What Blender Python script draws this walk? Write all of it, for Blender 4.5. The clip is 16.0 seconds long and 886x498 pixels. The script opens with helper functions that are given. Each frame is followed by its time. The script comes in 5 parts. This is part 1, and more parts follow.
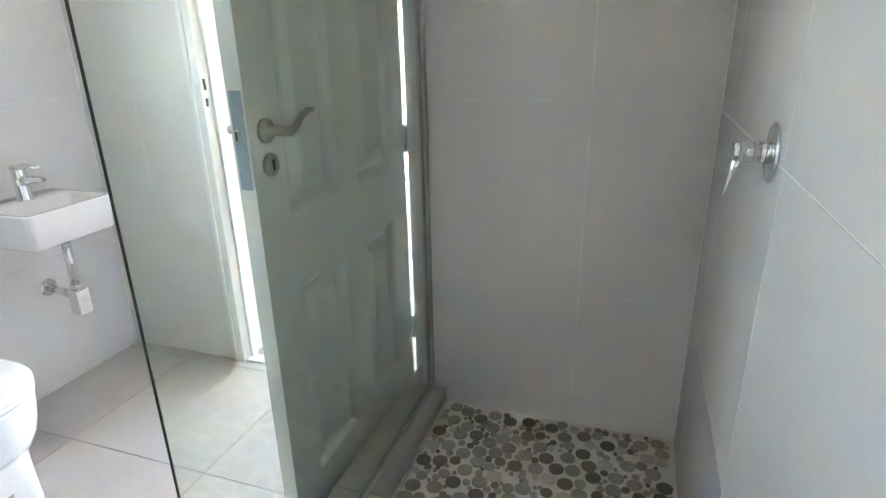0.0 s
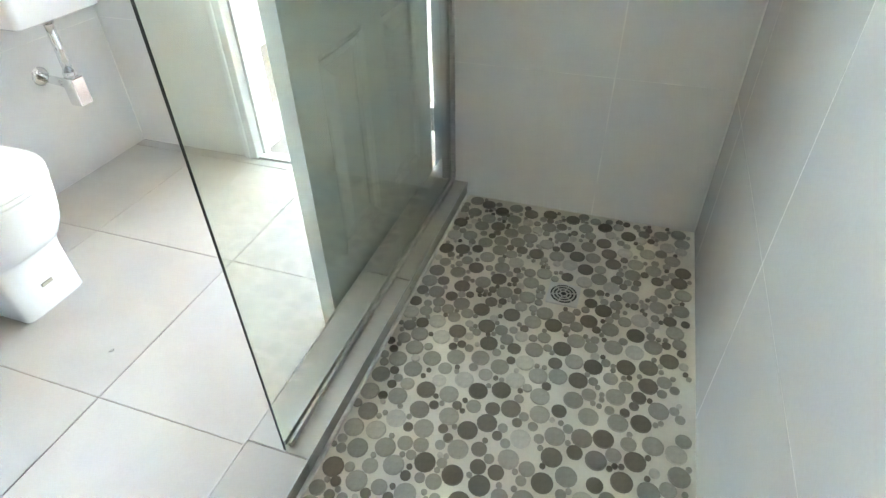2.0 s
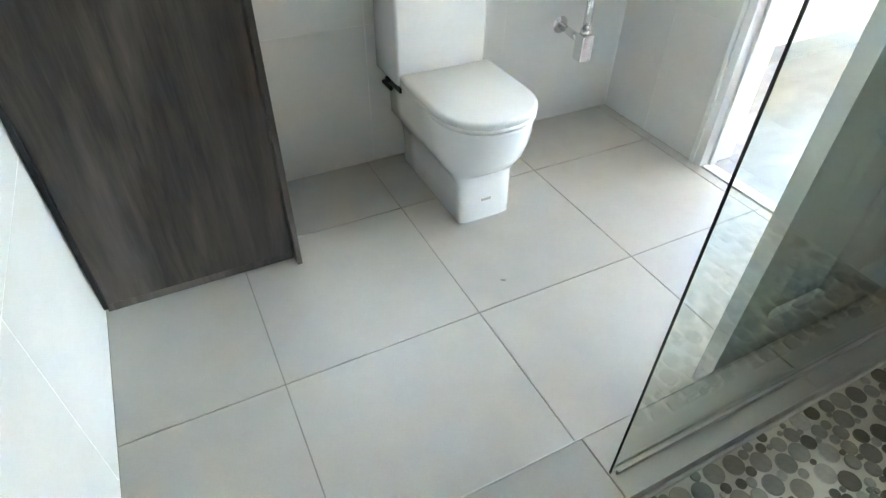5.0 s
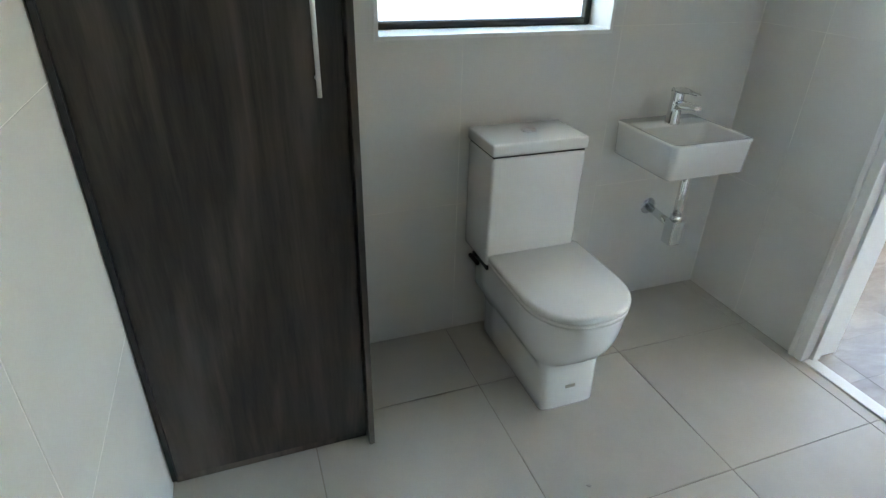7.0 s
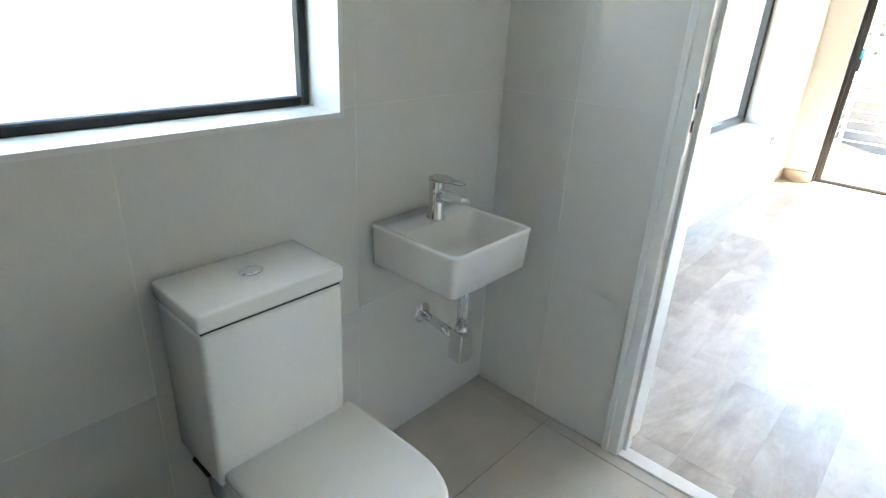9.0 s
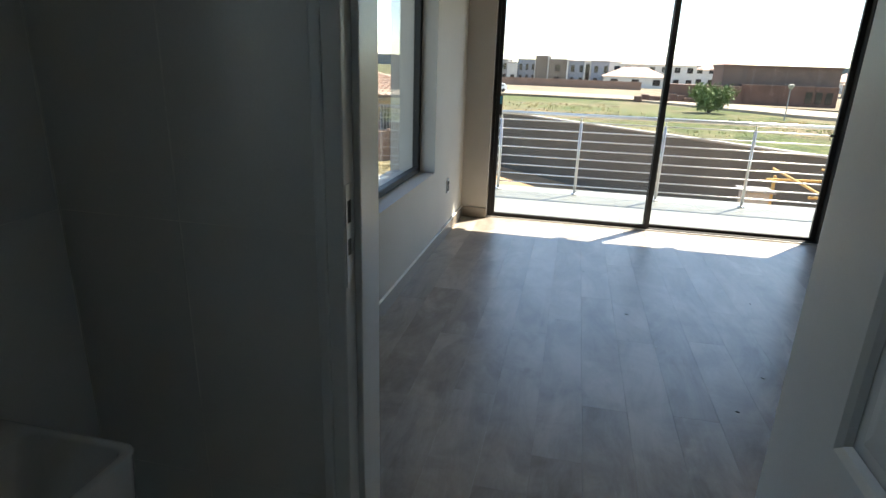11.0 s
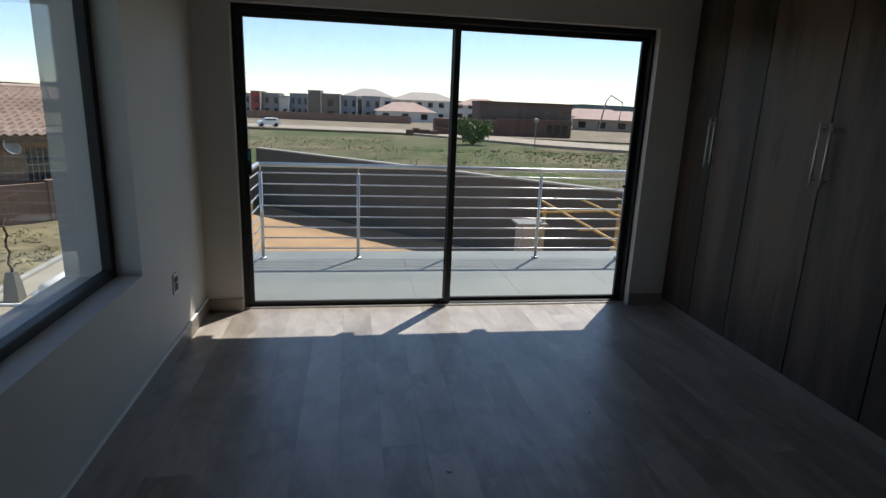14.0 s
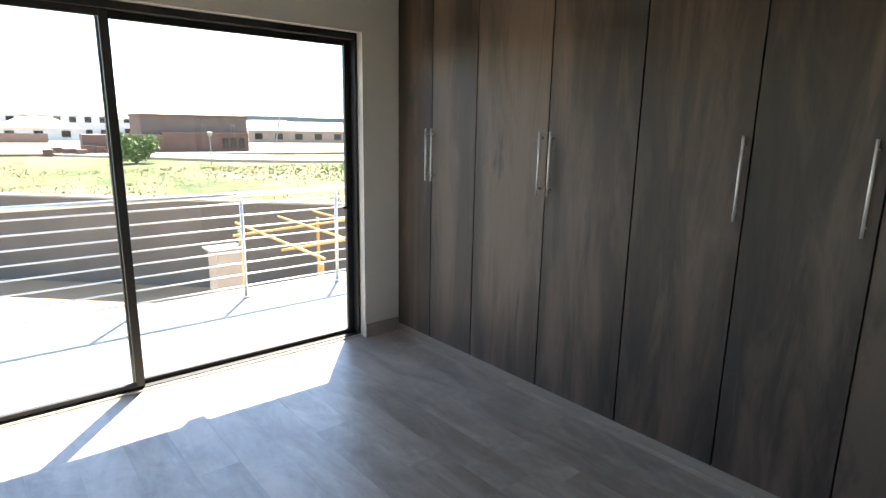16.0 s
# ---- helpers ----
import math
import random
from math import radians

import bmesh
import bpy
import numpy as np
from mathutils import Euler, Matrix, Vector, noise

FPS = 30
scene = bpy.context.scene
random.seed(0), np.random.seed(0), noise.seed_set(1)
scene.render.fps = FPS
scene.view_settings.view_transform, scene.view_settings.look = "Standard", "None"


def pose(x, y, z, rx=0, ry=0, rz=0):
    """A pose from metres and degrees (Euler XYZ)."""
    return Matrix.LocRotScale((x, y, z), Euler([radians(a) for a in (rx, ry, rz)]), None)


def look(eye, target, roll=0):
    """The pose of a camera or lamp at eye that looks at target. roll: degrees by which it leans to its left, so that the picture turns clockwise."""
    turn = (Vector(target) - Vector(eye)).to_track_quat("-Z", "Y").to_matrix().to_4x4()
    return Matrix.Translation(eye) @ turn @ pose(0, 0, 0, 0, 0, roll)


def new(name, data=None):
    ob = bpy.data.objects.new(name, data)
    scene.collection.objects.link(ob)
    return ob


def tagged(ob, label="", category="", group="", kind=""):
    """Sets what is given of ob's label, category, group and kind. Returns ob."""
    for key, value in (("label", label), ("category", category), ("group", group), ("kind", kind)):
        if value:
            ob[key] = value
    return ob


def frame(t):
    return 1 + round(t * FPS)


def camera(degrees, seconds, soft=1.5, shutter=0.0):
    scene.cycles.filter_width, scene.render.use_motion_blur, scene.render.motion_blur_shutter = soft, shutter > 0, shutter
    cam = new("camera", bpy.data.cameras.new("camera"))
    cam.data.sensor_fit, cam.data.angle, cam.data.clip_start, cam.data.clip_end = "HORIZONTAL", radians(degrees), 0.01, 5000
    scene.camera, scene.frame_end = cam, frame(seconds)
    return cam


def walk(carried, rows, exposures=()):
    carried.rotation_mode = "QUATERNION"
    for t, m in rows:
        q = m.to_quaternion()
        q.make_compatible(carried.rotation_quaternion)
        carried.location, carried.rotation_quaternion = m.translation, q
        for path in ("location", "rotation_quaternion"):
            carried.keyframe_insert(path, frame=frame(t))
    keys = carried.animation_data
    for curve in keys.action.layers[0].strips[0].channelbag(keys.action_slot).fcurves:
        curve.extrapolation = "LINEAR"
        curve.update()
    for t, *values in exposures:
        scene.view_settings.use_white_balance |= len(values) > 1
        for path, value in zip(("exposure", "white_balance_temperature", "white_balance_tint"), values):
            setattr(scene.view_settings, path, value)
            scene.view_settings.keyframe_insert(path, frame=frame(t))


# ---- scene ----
cam = camera(75.9, 16.0, 1.4)
PATH = [
    (0, (2.239, 2.27, 1.302), (1.628, 4.046, 0.616), -1.2),
    (0.5, (2.22, 2.261, 1.272), (1.632, 3.983, 0.441), -1.1),
    (1, (2.193, 2.252, 1.229), (1.633, 3.916, 0.272), -1.0),
    (1.5, (2.183, 2.268, 1.21), (1.641, 3.835, 0.093), -1.3),
    (2, (2.166, 2.273, 1.195), (1.638, 3.749, -0.047), -1.4),
    (2.5, (2.136, 2.274, 1.173), (1.598, 3.645, -0.18), -1.3),
    (3, (2.089, 2.266, 1.185), (1.467, 3.557, -0.209), -0.8),
    (3.5, (2.026, 2.256, 1.193), (1.189, 3.399, -0.218), 0.1),
    (4, (1.994, 2.24, 1.19), (0.938, 3.178, -0.226), 0.8),
    (6.5, (1.912, 2.185, 1.363), (0.318, 2.778, 0.31), 1.4),
    (7, (1.8, 2.183, 1.379), (0.162, 2.796, 0.409), 1.5),
    (7.5, (1.678, 2.194, 1.385), (0.049, 2.885, 0.453), 1.9),
    (8, (1.515, 2.293, 1.386), (-0.035, 3.176, 0.482), 2.4),
    (8.5, (1.374, 2.424, 1.39), (-0.062, 3.514, 0.525), 2.6),
    (9, (1.227, 2.531, 1.378), (0.006, 3.896, 0.573), 2.9),
    (9.5, (1.122, 2.621, 1.353), (0.254, 4.264, 0.613), 2.9),
    (10, (1.093, 2.778, 1.374), (0.422, 4.529, 0.679), 2.2),
    (12.5, (1.057, 3.806, 1.47), (0.947, 5.729, 0.931), 2.7),
    (13, (1.073, 4.046, 1.478), (1.047, 5.977, 0.958), 2.7),
    (13.5, (1.081, 4.232, 1.476), (1.223, 6.162, 0.972), 2.5),
    (14, (1.097, 4.441, 1.498), (1.414, 6.355, 1.008), 2.3),
    (14.5, (1.067, 4.628, 1.501), (1.572, 6.502, 1.02), 2.2),
    (15, (1.105, 4.796, 1.497), (1.94, 6.557, 1.048), 2.0),
    (15.5, (1.125, 4.993, 1.495), (2.206, 6.618, 1.061), 1.4),
    (16, (1.192, 5.16, 1.507), (2.455, 6.651, 1.083), 1.0),
]
EXPOSURES = [(0.0, 6.72, 7600, 22), (1.0, 6.88, 7800, 18), (2.0, 7.2, 7950, 15), (2.5, 7.22, 7950, 15), (3.5, 7.05, 7850, 14), (4.0, 7.0, 7750, 13), (6.5, 5.6, 7700, 11), (7.5, 5.37, 7800, 11), (8.5, 5.87, 7600, 12), (9.0, 5.65, 7600, 12), (9.6, 4.45, 7550, 11), (10.0, 3.62, 7650, 10), (12.5, 1.28, 6450, 8), (13.3, 1.0, 6400, 8), (14.0, 0.65, 6400, 10), (14.5, 0.85, 6550, 10), (15.0, 2.0, 6750, 11), (16.0, 3.1, 7100, 11)]

walk(cam, [(t, look(eye, target, roll)) for t, eye, target, roll in PATH], EXPOSURES)

# ---- daylight ----
SUN_WAY = Vector((-0.395, -0.495, -1.0)).normalized()
sky_world = bpy.data.worlds.new("daylight")
scene.world = sky_world
sky_world.use_nodes = True
wn = sky_world.node_tree
sky = wn.nodes.new("ShaderNodeTexSky")
sky.sky_type = 'NISHITA'
sky.sun_disc = False
sky.sun_elevation = math.asin(-SUN_WAY.z)
sky.sun_rotation = math.atan2(-SUN_WAY.x, -SUN_WAY.y)
sky.dust_density = 0.1
sky.altitude = 1700
sky.ozone_density = 1.2
wn.links.new(sky.outputs[0], wn.nodes["Background"].inputs[0])
wn.nodes["Background"].inputs[1].default_value = 0.105
sun = new("sun", bpy.data.lights.new("sun", 'SUN'))
sun.data.energy = 4.0
sun.data.angle = radians(0.4)
sun.data.color = (1.0, 0.95, 0.87)
sun.matrix_world = look((0, 0, 20), Vector((0, 0, 20)) + SUN_WAY)


# ---- materials ----
def node(nt, kind, **kw):
    n = nt.nodes.new(kind)
    for k, v in kw.items():
        n.inputs[k.replace("_", " ")].default_value = v
    return n


def ramp(nt, fac, stops):
    r = nt.nodes.new("ShaderNodeValToRGB")
    e = r.color_ramp.elements
    while len(e) < len(stops):
        e.new(0.5)
    for el, (p, c) in zip(e, stops):
        el.position = p
        el.color = (*c, 1) if len(c) == 3 else c
    nt.links.new(fac, r.inputs[0])
    return r.outputs[0]


def coords(nt, scale=(1, 1, 1), turn=(0, 0, 0), kind="Object"):
    tc = nt.nodes.new("ShaderNodeTexCoord")
    mp = nt.nodes.new("ShaderNodeMapping")
    mp.inputs["Scale"].default_value = scale
    mp.inputs["Rotation"].default_value = turn
    nt.links.new(tc.outputs[kind], mp.inputs[0])
    return mp.outputs[0]


def noise_tex(nt, vec, scale, detail=4, rough=0.55, warp=0.0):
    n = node(nt, "ShaderNodeTexNoise", Scale=scale, Detail=detail, Roughness=rough, Distortion=warp)
    nt.links.new(vec, n.inputs["Vector"])
    return n.outputs["Fac"]


def mixed(nt, fac, a, b, how='MIX'):
    m = nt.nodes.new("ShaderNodeMix")
    m.data_type, m.blend_type = 'RGBA', how
    for sock, v in ((m.inputs[0], fac), (m.inputs[6], a), (m.inputs[7], b)):
        if isinstance(v, bpy.types.NodeSocket):
            nt.links.new(v, sock)
        elif isinstance(v, (int, float)):
            sock.default_value = v
        else:
            sock.default_value = (*v, 1)
    return m.outputs[2]


def bumped(nt, bsdf, height, strength=0.1, dist=0.005):
    b = node(nt, "ShaderNodeBump", Strength=strength, Distance=dist)
    nt.links.new(height, b.inputs["Height"])
    nt.links.new(b.outputs[0], bsdf.inputs["Normal"])


def material(name):
    m = bpy.data.materials.new(name)
    m.use_nodes = True
    return m, m.node_tree, m.node_tree.nodes["Principled BSDF"]


def plain(name, c, rough=0.5, metal=0.0, vary=0.06, scale=6.0, bump=0.03, fine=180.0, coat=0.0, per_piece=0.0):
    """A painted or cast surface: slow stains, fine grain and a little relief."""
    m, nt, b = material(name)
    v = coords(nt)
    slow, grain = noise_tex(nt, v, scale, 5, 0.6), noise_tex(nt, v, fine, 3)
    dark = tuple(x * (1 - 2.2 * vary) for x in c)
    lite = tuple(min(1, x * (1 + vary)) for x in c)
    col = ramp(nt, slow, [(0.3, dark), (0.65, lite)])
    col = mixed(nt, 0.08 + vary, col, ramp(nt, grain, [(0.3, tuple(x * 0.75 for x in c)), (0.7, lite)]))
    if per_piece:
        oi = nt.nodes.new("ShaderNodeObjectInfo")
        col = mixed(nt, 1.0, col, ramp(nt, oi.outputs["Random"], [(0, (1 - per_piece,) * 3), (1, (1.0,) * 3)]), 'MULTIPLY')
    nt.links.new(col, b.inputs["Base Color"])
    rr = nt.nodes.new("ShaderNodeMapRange")
    rr.inputs[3].default_value, rr.inputs[4].default_value = max(0.02, rough - 0.06), min(1, rough + 0.08)
    nt.links.new(slow, rr.inputs[0])
    nt.links.new(rr.outputs[0], b.inputs["Roughness"])
    b.inputs["Metallic"].default_value = metal
    b.inputs["Coat Weight"].default_value = coat
    b.inputs["Coat Roughness"].default_value = 0.05
    if bump:
        bumped(nt, b, grain, bump, 0.002)
    return m


def wood(name, stops, rough=0.45, stretch=(7, 7, 0.35), scale=3.0, knots=True, per_piece=0.25, kind="Object", bump=0.08, coat=0.0, figure=0.5, grain=0.22, crack=0.5, stain=0.0):
    """Printed wood decor: long streaks, a finer grain, flame figures, each board its own."""
    m, nt, b = material(name)
    oi = nt.nodes.new("ShaderNodeObjectInfo")
    tc = nt.nodes.new("ShaderNodeTexCoord")
    off = nt.nodes.new("ShaderNodeVectorMath")
    off.operation = 'MULTIPLY_ADD'
    sep = nt.nodes.new("ShaderNodeCombineXYZ")
    for i in range(3):
        nt.links.new(oi.outputs["Random"], sep.inputs[i])
    nt.links.new(sep.outputs[0], off.inputs[0])
    off.inputs[1].default_value = (37.0, 53.0, 29.0)
    nt.links.new(tc.outputs[kind], off.inputs[2])
    mp = nt.nodes.new("ShaderNodeMapping")
    mp.inputs["Scale"].default_value = stretch
    nt.links.new(off.outputs[0], mp.inputs[0])
    v = mp.outputs[0]
    bands = noise_tex(nt, v, scale * 0.3, 2, 0.5, 0.4)
    streak = noise_tex(nt, v, scale * 0.8, 8, 0.7, 1.2)
    fine = noise_tex(nt, v, scale * 7, 6, 0.75, 0.4)
    both = nt.nodes.new("ShaderNodeMath")
    both.operation = 'MULTIPLY_ADD'
    nt.links.new(bands, both.inputs[0])
    both.inputs[1].default_value = figure
    half = nt.nodes.new("ShaderNodeMath")
    half.operation = 'MULTIPLY'
    nt.links.new(streak, half.inputs[0])
    half.inputs[1].default_value = 1.0 - figure
    nt.links.new(half.outputs[0], both.inputs[2])
    col = ramp(nt, both.outputs[0], stops)
    col = mixed(nt, grain, col, ramp(nt, fine, [(0.38, stops[0][1]), (0.64, stops[-1][1])]))
    cracks = ramp(nt, fine, [(0.30, (0.35, 0.35, 0.35)), (0.40, (1, 1, 1))])
    col = mixed(nt, crack, col, cracks, 'MULTIPLY')
    if knots:
        mp2 = nt.nodes.new("ShaderNodeMapping")
        mp2.inputs["Scale"].default_value = tuple(0.55 * q + 0.12 for q in stretch)
        nt.links.new(off.outputs[0], mp2.inputs[0])
        fl = noise_tex(nt, mp2.outputs[0], scale * 0.9, 5, 0.6, 2.0)
        col = mixed(nt, ramp(nt, fl, [(0.52, (0, 0, 0)), (0.72, (0.5, 0.5, 0.5))]), col, tuple(min(1, x * 1.25) for x in stops[-1][1]))
        col = mixed(nt, ramp(nt, fl, [(0.28, (0.65, 0.65, 0.65)), (0.40, (0, 0, 0))]), col, stops[0][1])
    if per_piece:
        col = mixed(nt, 1.0, col, ramp(nt, oi.outputs["Random"], [(0, (1 - per_piece,) * 3), (1, (1, 1, 1))]), 'MULTIPLY')
    if stain:
        smudge = noise_tex(nt, tc.outputs[kind], 3.2, 6, 0.62, 0.6)
        col = mixed(nt, stain, col, ramp(nt, smudge, [(0.36, (0.62, 0.61, 0.60)), (0.54, (1, 1, 1))]), 'MULTIPLY')
    nt.links.new(col, b.inputs["Base Color"])
    rr = nt.nodes.new("ShaderNodeMapRange")
    rr.inputs[3].default_value, rr.inputs[4].default_value = rough - 0.08, rough + 0.1
    nt.links.new(fine, rr.inputs[0])
    nt.links.new(rr.outputs[0], b.inputs["Roughness"])
    b.inputs["Coat Weight"].default_value = coat
    b.inputs["Coat Roughness"].default_value = 0.32
    bumped(nt, b, fine, bump, 0.002)
    return m


def glass(name, tint=(1, 1, 1), dirt=0.0, frost=0.0):
    m, nt, b = material(name)
    nt.nodes.remove(b)
    out = nt.nodes["Material Output"]
    clear = node(nt, "ShaderNodeBsdfTransparent", Color=(*tint, 1))
    gloss = node(nt, "ShaderNodeBsdfGlossy", Roughness=0.01)
    lw = node(nt, "ShaderNodeLayerWeight", Blend=0.5)
    pw = nt.nodes.new("ShaderNodeMath")
    pw.operation = 'POWER'
    nt.links.new(lw.outputs["Facing"], pw.inputs[0])
    pw.inputs[1].default_value = 5.0
    fr = nt.nodes.new("ShaderNodeMath")
    fr.operation = 'MULTIPLY_ADD'
    nt.links.new(pw.outputs[0], fr.inputs[0])
    fr.inputs[1].default_value, fr.inputs[2].default_value = 0.96, 0.04
    mx = nt.nodes.new("ShaderNodeMixShader")
    for a, s in ((fr.outputs[0], mx.inputs[0]), (clear.outputs[0], mx.inputs[1]), (gloss.outputs[0], mx.inputs[2])):
        nt.links.new(a, s)
    last = mx.outputs[0]
    if dirt:
        film = node(nt, "ShaderNodeBsdfDiffuse", Color=(0.6, 0.6, 0.56, 1))
        sp = noise_tex(nt, coords(nt), 14.0, 8, 0.75)
        my = nt.nodes.new("ShaderNodeMixShader")
        f = ramp(nt, sp, [(0.45, (0, 0, 0)), (0.75, (dirt,) * 3)])
        for a, s in ((f, my.inputs[0]), (last, my.inputs[1]), (film.outputs[0], my.inputs[2])):
            nt.links.new(a, s)
        last = my.outputs[0]
    if frost:
        milk = node(nt, "ShaderNodeBsdfTranslucent", Color=(0.565, 0.605, 0.625, 1))
        mz = nt.nodes.new("ShaderNodeMixShader")
        mz.inputs[0].default_value = frost
        nt.links.new(last, mz.inputs[1])
        nt.links.new(milk.outputs[0], mz.inputs[2])
        last = mz.outputs[0]
    nt.links.new(last, out.inputs[0])
    return m


def brickwork(name, a, b_, mortar, scale, turn=(0, 0, 0), width=0.5, height=0.25, gap=0.02, tc="Object"):
    m, nt, b = material(name)
    br = nt.nodes.new("ShaderNodeTexBrick")
    for k, v in (("Color1", (*a, 1)), ("Color2", (*b_, 1)), ("Mortar", (*mortar, 1)), ("Scale", scale), ("Mortar Size", gap), ("Brick Width", width), ("Row Height", height), ("Bias", -0.2)):
        br.inputs[k].default_value = v
    v = coords(nt, turn=turn, kind=tc)
    nt.links.new(v, br.inputs["Vector"])
    col = mixed(nt, 0.5, br.outputs["Color"], ramp(nt, noise_tex(nt, v, 0.8, 6, 0.7), [(0.3, tuple(x * 0.55 for x in a)), (0.7, tuple(x * 1.2 for x in b_))]), 'MIX')
    nt.links.new(col, b.inputs["Base Color"])
    b.inputs["Roughness"].default_value = 0.9
    bumped(nt, b, br.outputs["Fac"], -0.3, 0.01)
    return m


M_TILE = plain("wall_tile", (0.77, 0.755, 0.72), 0.22, vary=0.03, scale=1.4, bump=0.01, per_piece=0.03)
M_FTILE = plain("floor_tile", (0.525, 0.502, 0.455), 0.32, vary=0.06, scale=2.2, bump=0.02, per_piece=0.04)
M_GROUT = plain("grout", (0.80, 0.785, 0.74), 0.85, vary=0.08, scale=9, bump=0.2)
M_FGROUT = plain("floor_grout", (0.34, 0.315, 0.28), 0.9, vary=0.1, scale=9, bump=0.2)
M_PLASTER = plain("wall_paint", (0.55, 0.527, 0.485), 0.62, vary=0.03, scale=1.5, bump=0.08, fine=90)
M_CEIL = plain("ceiling_paint", (0.8, 0.79, 0.77), 0.8, vary=0.02, scale=1.0, bump=0.05)
M_WHITE = plain("white_gloss_paint", (0.80, 0.80, 0.78), 0.3, vary=0.02, scale=4, bump=0.01)
M_CERAMIC = plain("white_ceramic", (0.83, 0.83, 0.82), 0.08, vary=0.01, scale=3, bump=0.0, coat=0.6)
M_SEAT = plain("seat_plastic", (0.83, 0.83, 0.81), 0.2, vary=0.01, scale=3, bump=0.0)
M_CHROME = plain("chrome", (0.78, 0.79, 0.80), 0.08, 1.0, vary=0.02, bump=0.0)
M_STEEL = plain("brushed_steel", (0.76, 0.75, 0.73), 0.4, 0.7, vary=0.04, scale=20, bump=0.05, fine=400)
M_NICKEL = plain("brushed_nickel", (0.46, 0.43, 0.37), 0.38, 0.9, vary=0.04, scale=20, bump=0.02)
M_RAILM = plain("rail_steel", (0.66, 0.66, 0.66), 0.32, 0.85, vary=0.04, scale=12, bump=0.02)
M_ALU = plain("dark_aluminium", (0.010, 0.010, 0.011), 0.52, 0.0, vary=0.12, scale=10, bump=0.02)
M_CHANNEL = plain("glass_channel", (0.60, 0.585, 0.55), 0.4, 0.5, vary=0.05, bump=0.02)
M_RUBBER = plain("black_edge", (0.012, 0.013, 0.012), 0.6, vary=0.1, bump=0.0)
# near-black, stands in for the shade inside holes, seams and gaps
M_GAPSHADE = plain("gap_shade", (0.01, 0.01, 0.01), 0.7, vary=0.1, bump=0.0)
M_SOCKET = plain("socket_plastic", (0.78, 0.77, 0.74), 0.3, vary=0.02, bump=0.0)
M_BLUE = plain("blue_film", (0.03, 0.35, 0.55), 0.35, vary=0.05, bump=0.0)
M_CUP = wood("dark_oak_decor", [(0.42, (0.013, 0.0100, 0.0088)), (0.52, (0.034, 0.027, 0.0235)), (0.63, (0.150, 0.124, 0.106))], 0.42, (3.4, 3.4, 0.30), 2.0, True, 0.1, figure=0.55, grain=0.2, crack=0.7)
M_WARD = wood("grey_oak_decor", [(0.40, (0.0105, 0.0060, 0.0040)), (0.5, (0.031, 0.0192, 0.0132)), (0.60, (0.105, 0.073, 0.053))], 0.5, (3.8, 3.8, 0.48), 1.9, True, 0.12, figure=0.66, grain=0.12, crack=0.3)
M_PLANK = wood("laminate", [(0.38, (0.205, 0.173, 0.143)), (0.5, (0.335, 0.295, 0.254)), (0.62, (0.445, 0.405, 0.360))], 0.38, (3.6, 1.1, 3.6), 1.5, True, 0.04, bump=0.015, coat=0.5, figure=0.5, grain=0.14, crack=0.0, stain=0.5)
M_PLANKBED = plain("laminate_core", (0.16, 0.13, 0.10), 0.6)
M_SKIRT = wood("skirting_laminate", [(0.3, (0.22, 0.19, 0.155)), (0.7, (0.36, 0.31, 0.26))], 0.4, (1, 1, 9), 2.0, False, 0.05)
M_PLINTH = wood("plinth_decor", [(0.3, (0.17, 0.14, 0.115)), (0.7, (0.27, 0.23, 0.19))], 0.4, (1, 1, 9), 2.0, False, 0.05)
M_GLASS = glass("window_glass", (0.97, 0.985, 0.98), 0.03)
M_SHGLASS = glass("shower_glass", (0.960, 0.992, 0.955))
M_OBSCURE = glass("obscure_glass", (0.86, 0.865, 0.86), 0.05, 0.55)
M_BALC = plain("balcony_tile", (0.20, 0.207, 0.195), 0.5, vary=0.06, scale=2, bump=0.05, per_piece=0.02)
M_CONC = plain("concrete", (0.25, 0.245, 0.235), 0.9, vary=0.15, scale=1.2, bump=0.3, fine=60)
M_EXTW = plain("outside_plaster", (0.50, 0.47, 0.42), 0.85, vary=0.06, scale=1.0, bump=0.2, fine=60)


# ---- building blocks ----
def thing(name, label, category, at=(0, 0, 0), group="", kind=""):
    e = new(name)
    e.empty_display_size = 0.1
    e.location = at
    return tagged(e, label, category, group, kind)


def part(name, bm, mat, parent=None, label="", smooth=False):
    me = bpy.data.meshes.new(name)
    bmesh.ops.recalc_face_normals(bm, faces=bm.faces)
    if smooth:
        for f in bm.faces:
            f.smooth = True
    bm.to_mesh(me)
    bm.free()
    for x in (mat if isinstance(mat, (list, tuple)) else [mat]):
        me.materials.append(x)
    ob = new(name, me)
    if parent is not None:
        ob.parent = parent
    if label:
        tagged(ob, label)
    return ob


def structure(name, bm, mat, label, category, smooth=False):
    return tagged(part(name, bm, mat, None, "", smooth), label, category, "", "structure")


def box(bm, x0, y0, z0, x1, y1, z1, bevel=0.0, seg=2, mi=0):
    g = bmesh.ops.create_cube(bm, size=1.0)
    for v in g["verts"]:
        v.co = Vector(((x0 + x1) / 2 + v.co.x * (x1 - x0), (y0 + y1) / 2 + v.co.y * (y1 - y0), (z0 + z1) / 2 + v.co.z * (z1 - z0)))
    faces = {f for v in g["verts"] for f in v.link_faces}
    for f in faces:
        f.material_index = mi
    if bevel:
        edges = list({e for v in g["verts"] for e in v.link_edges})
        bmesh.ops.bevel(bm, geom=edges, offset=bevel, segments=seg, profile=0.5, affect='EDGES')
    return bm


def boxed(*a, **k):
    return box(bmesh.new(), *a, **k)


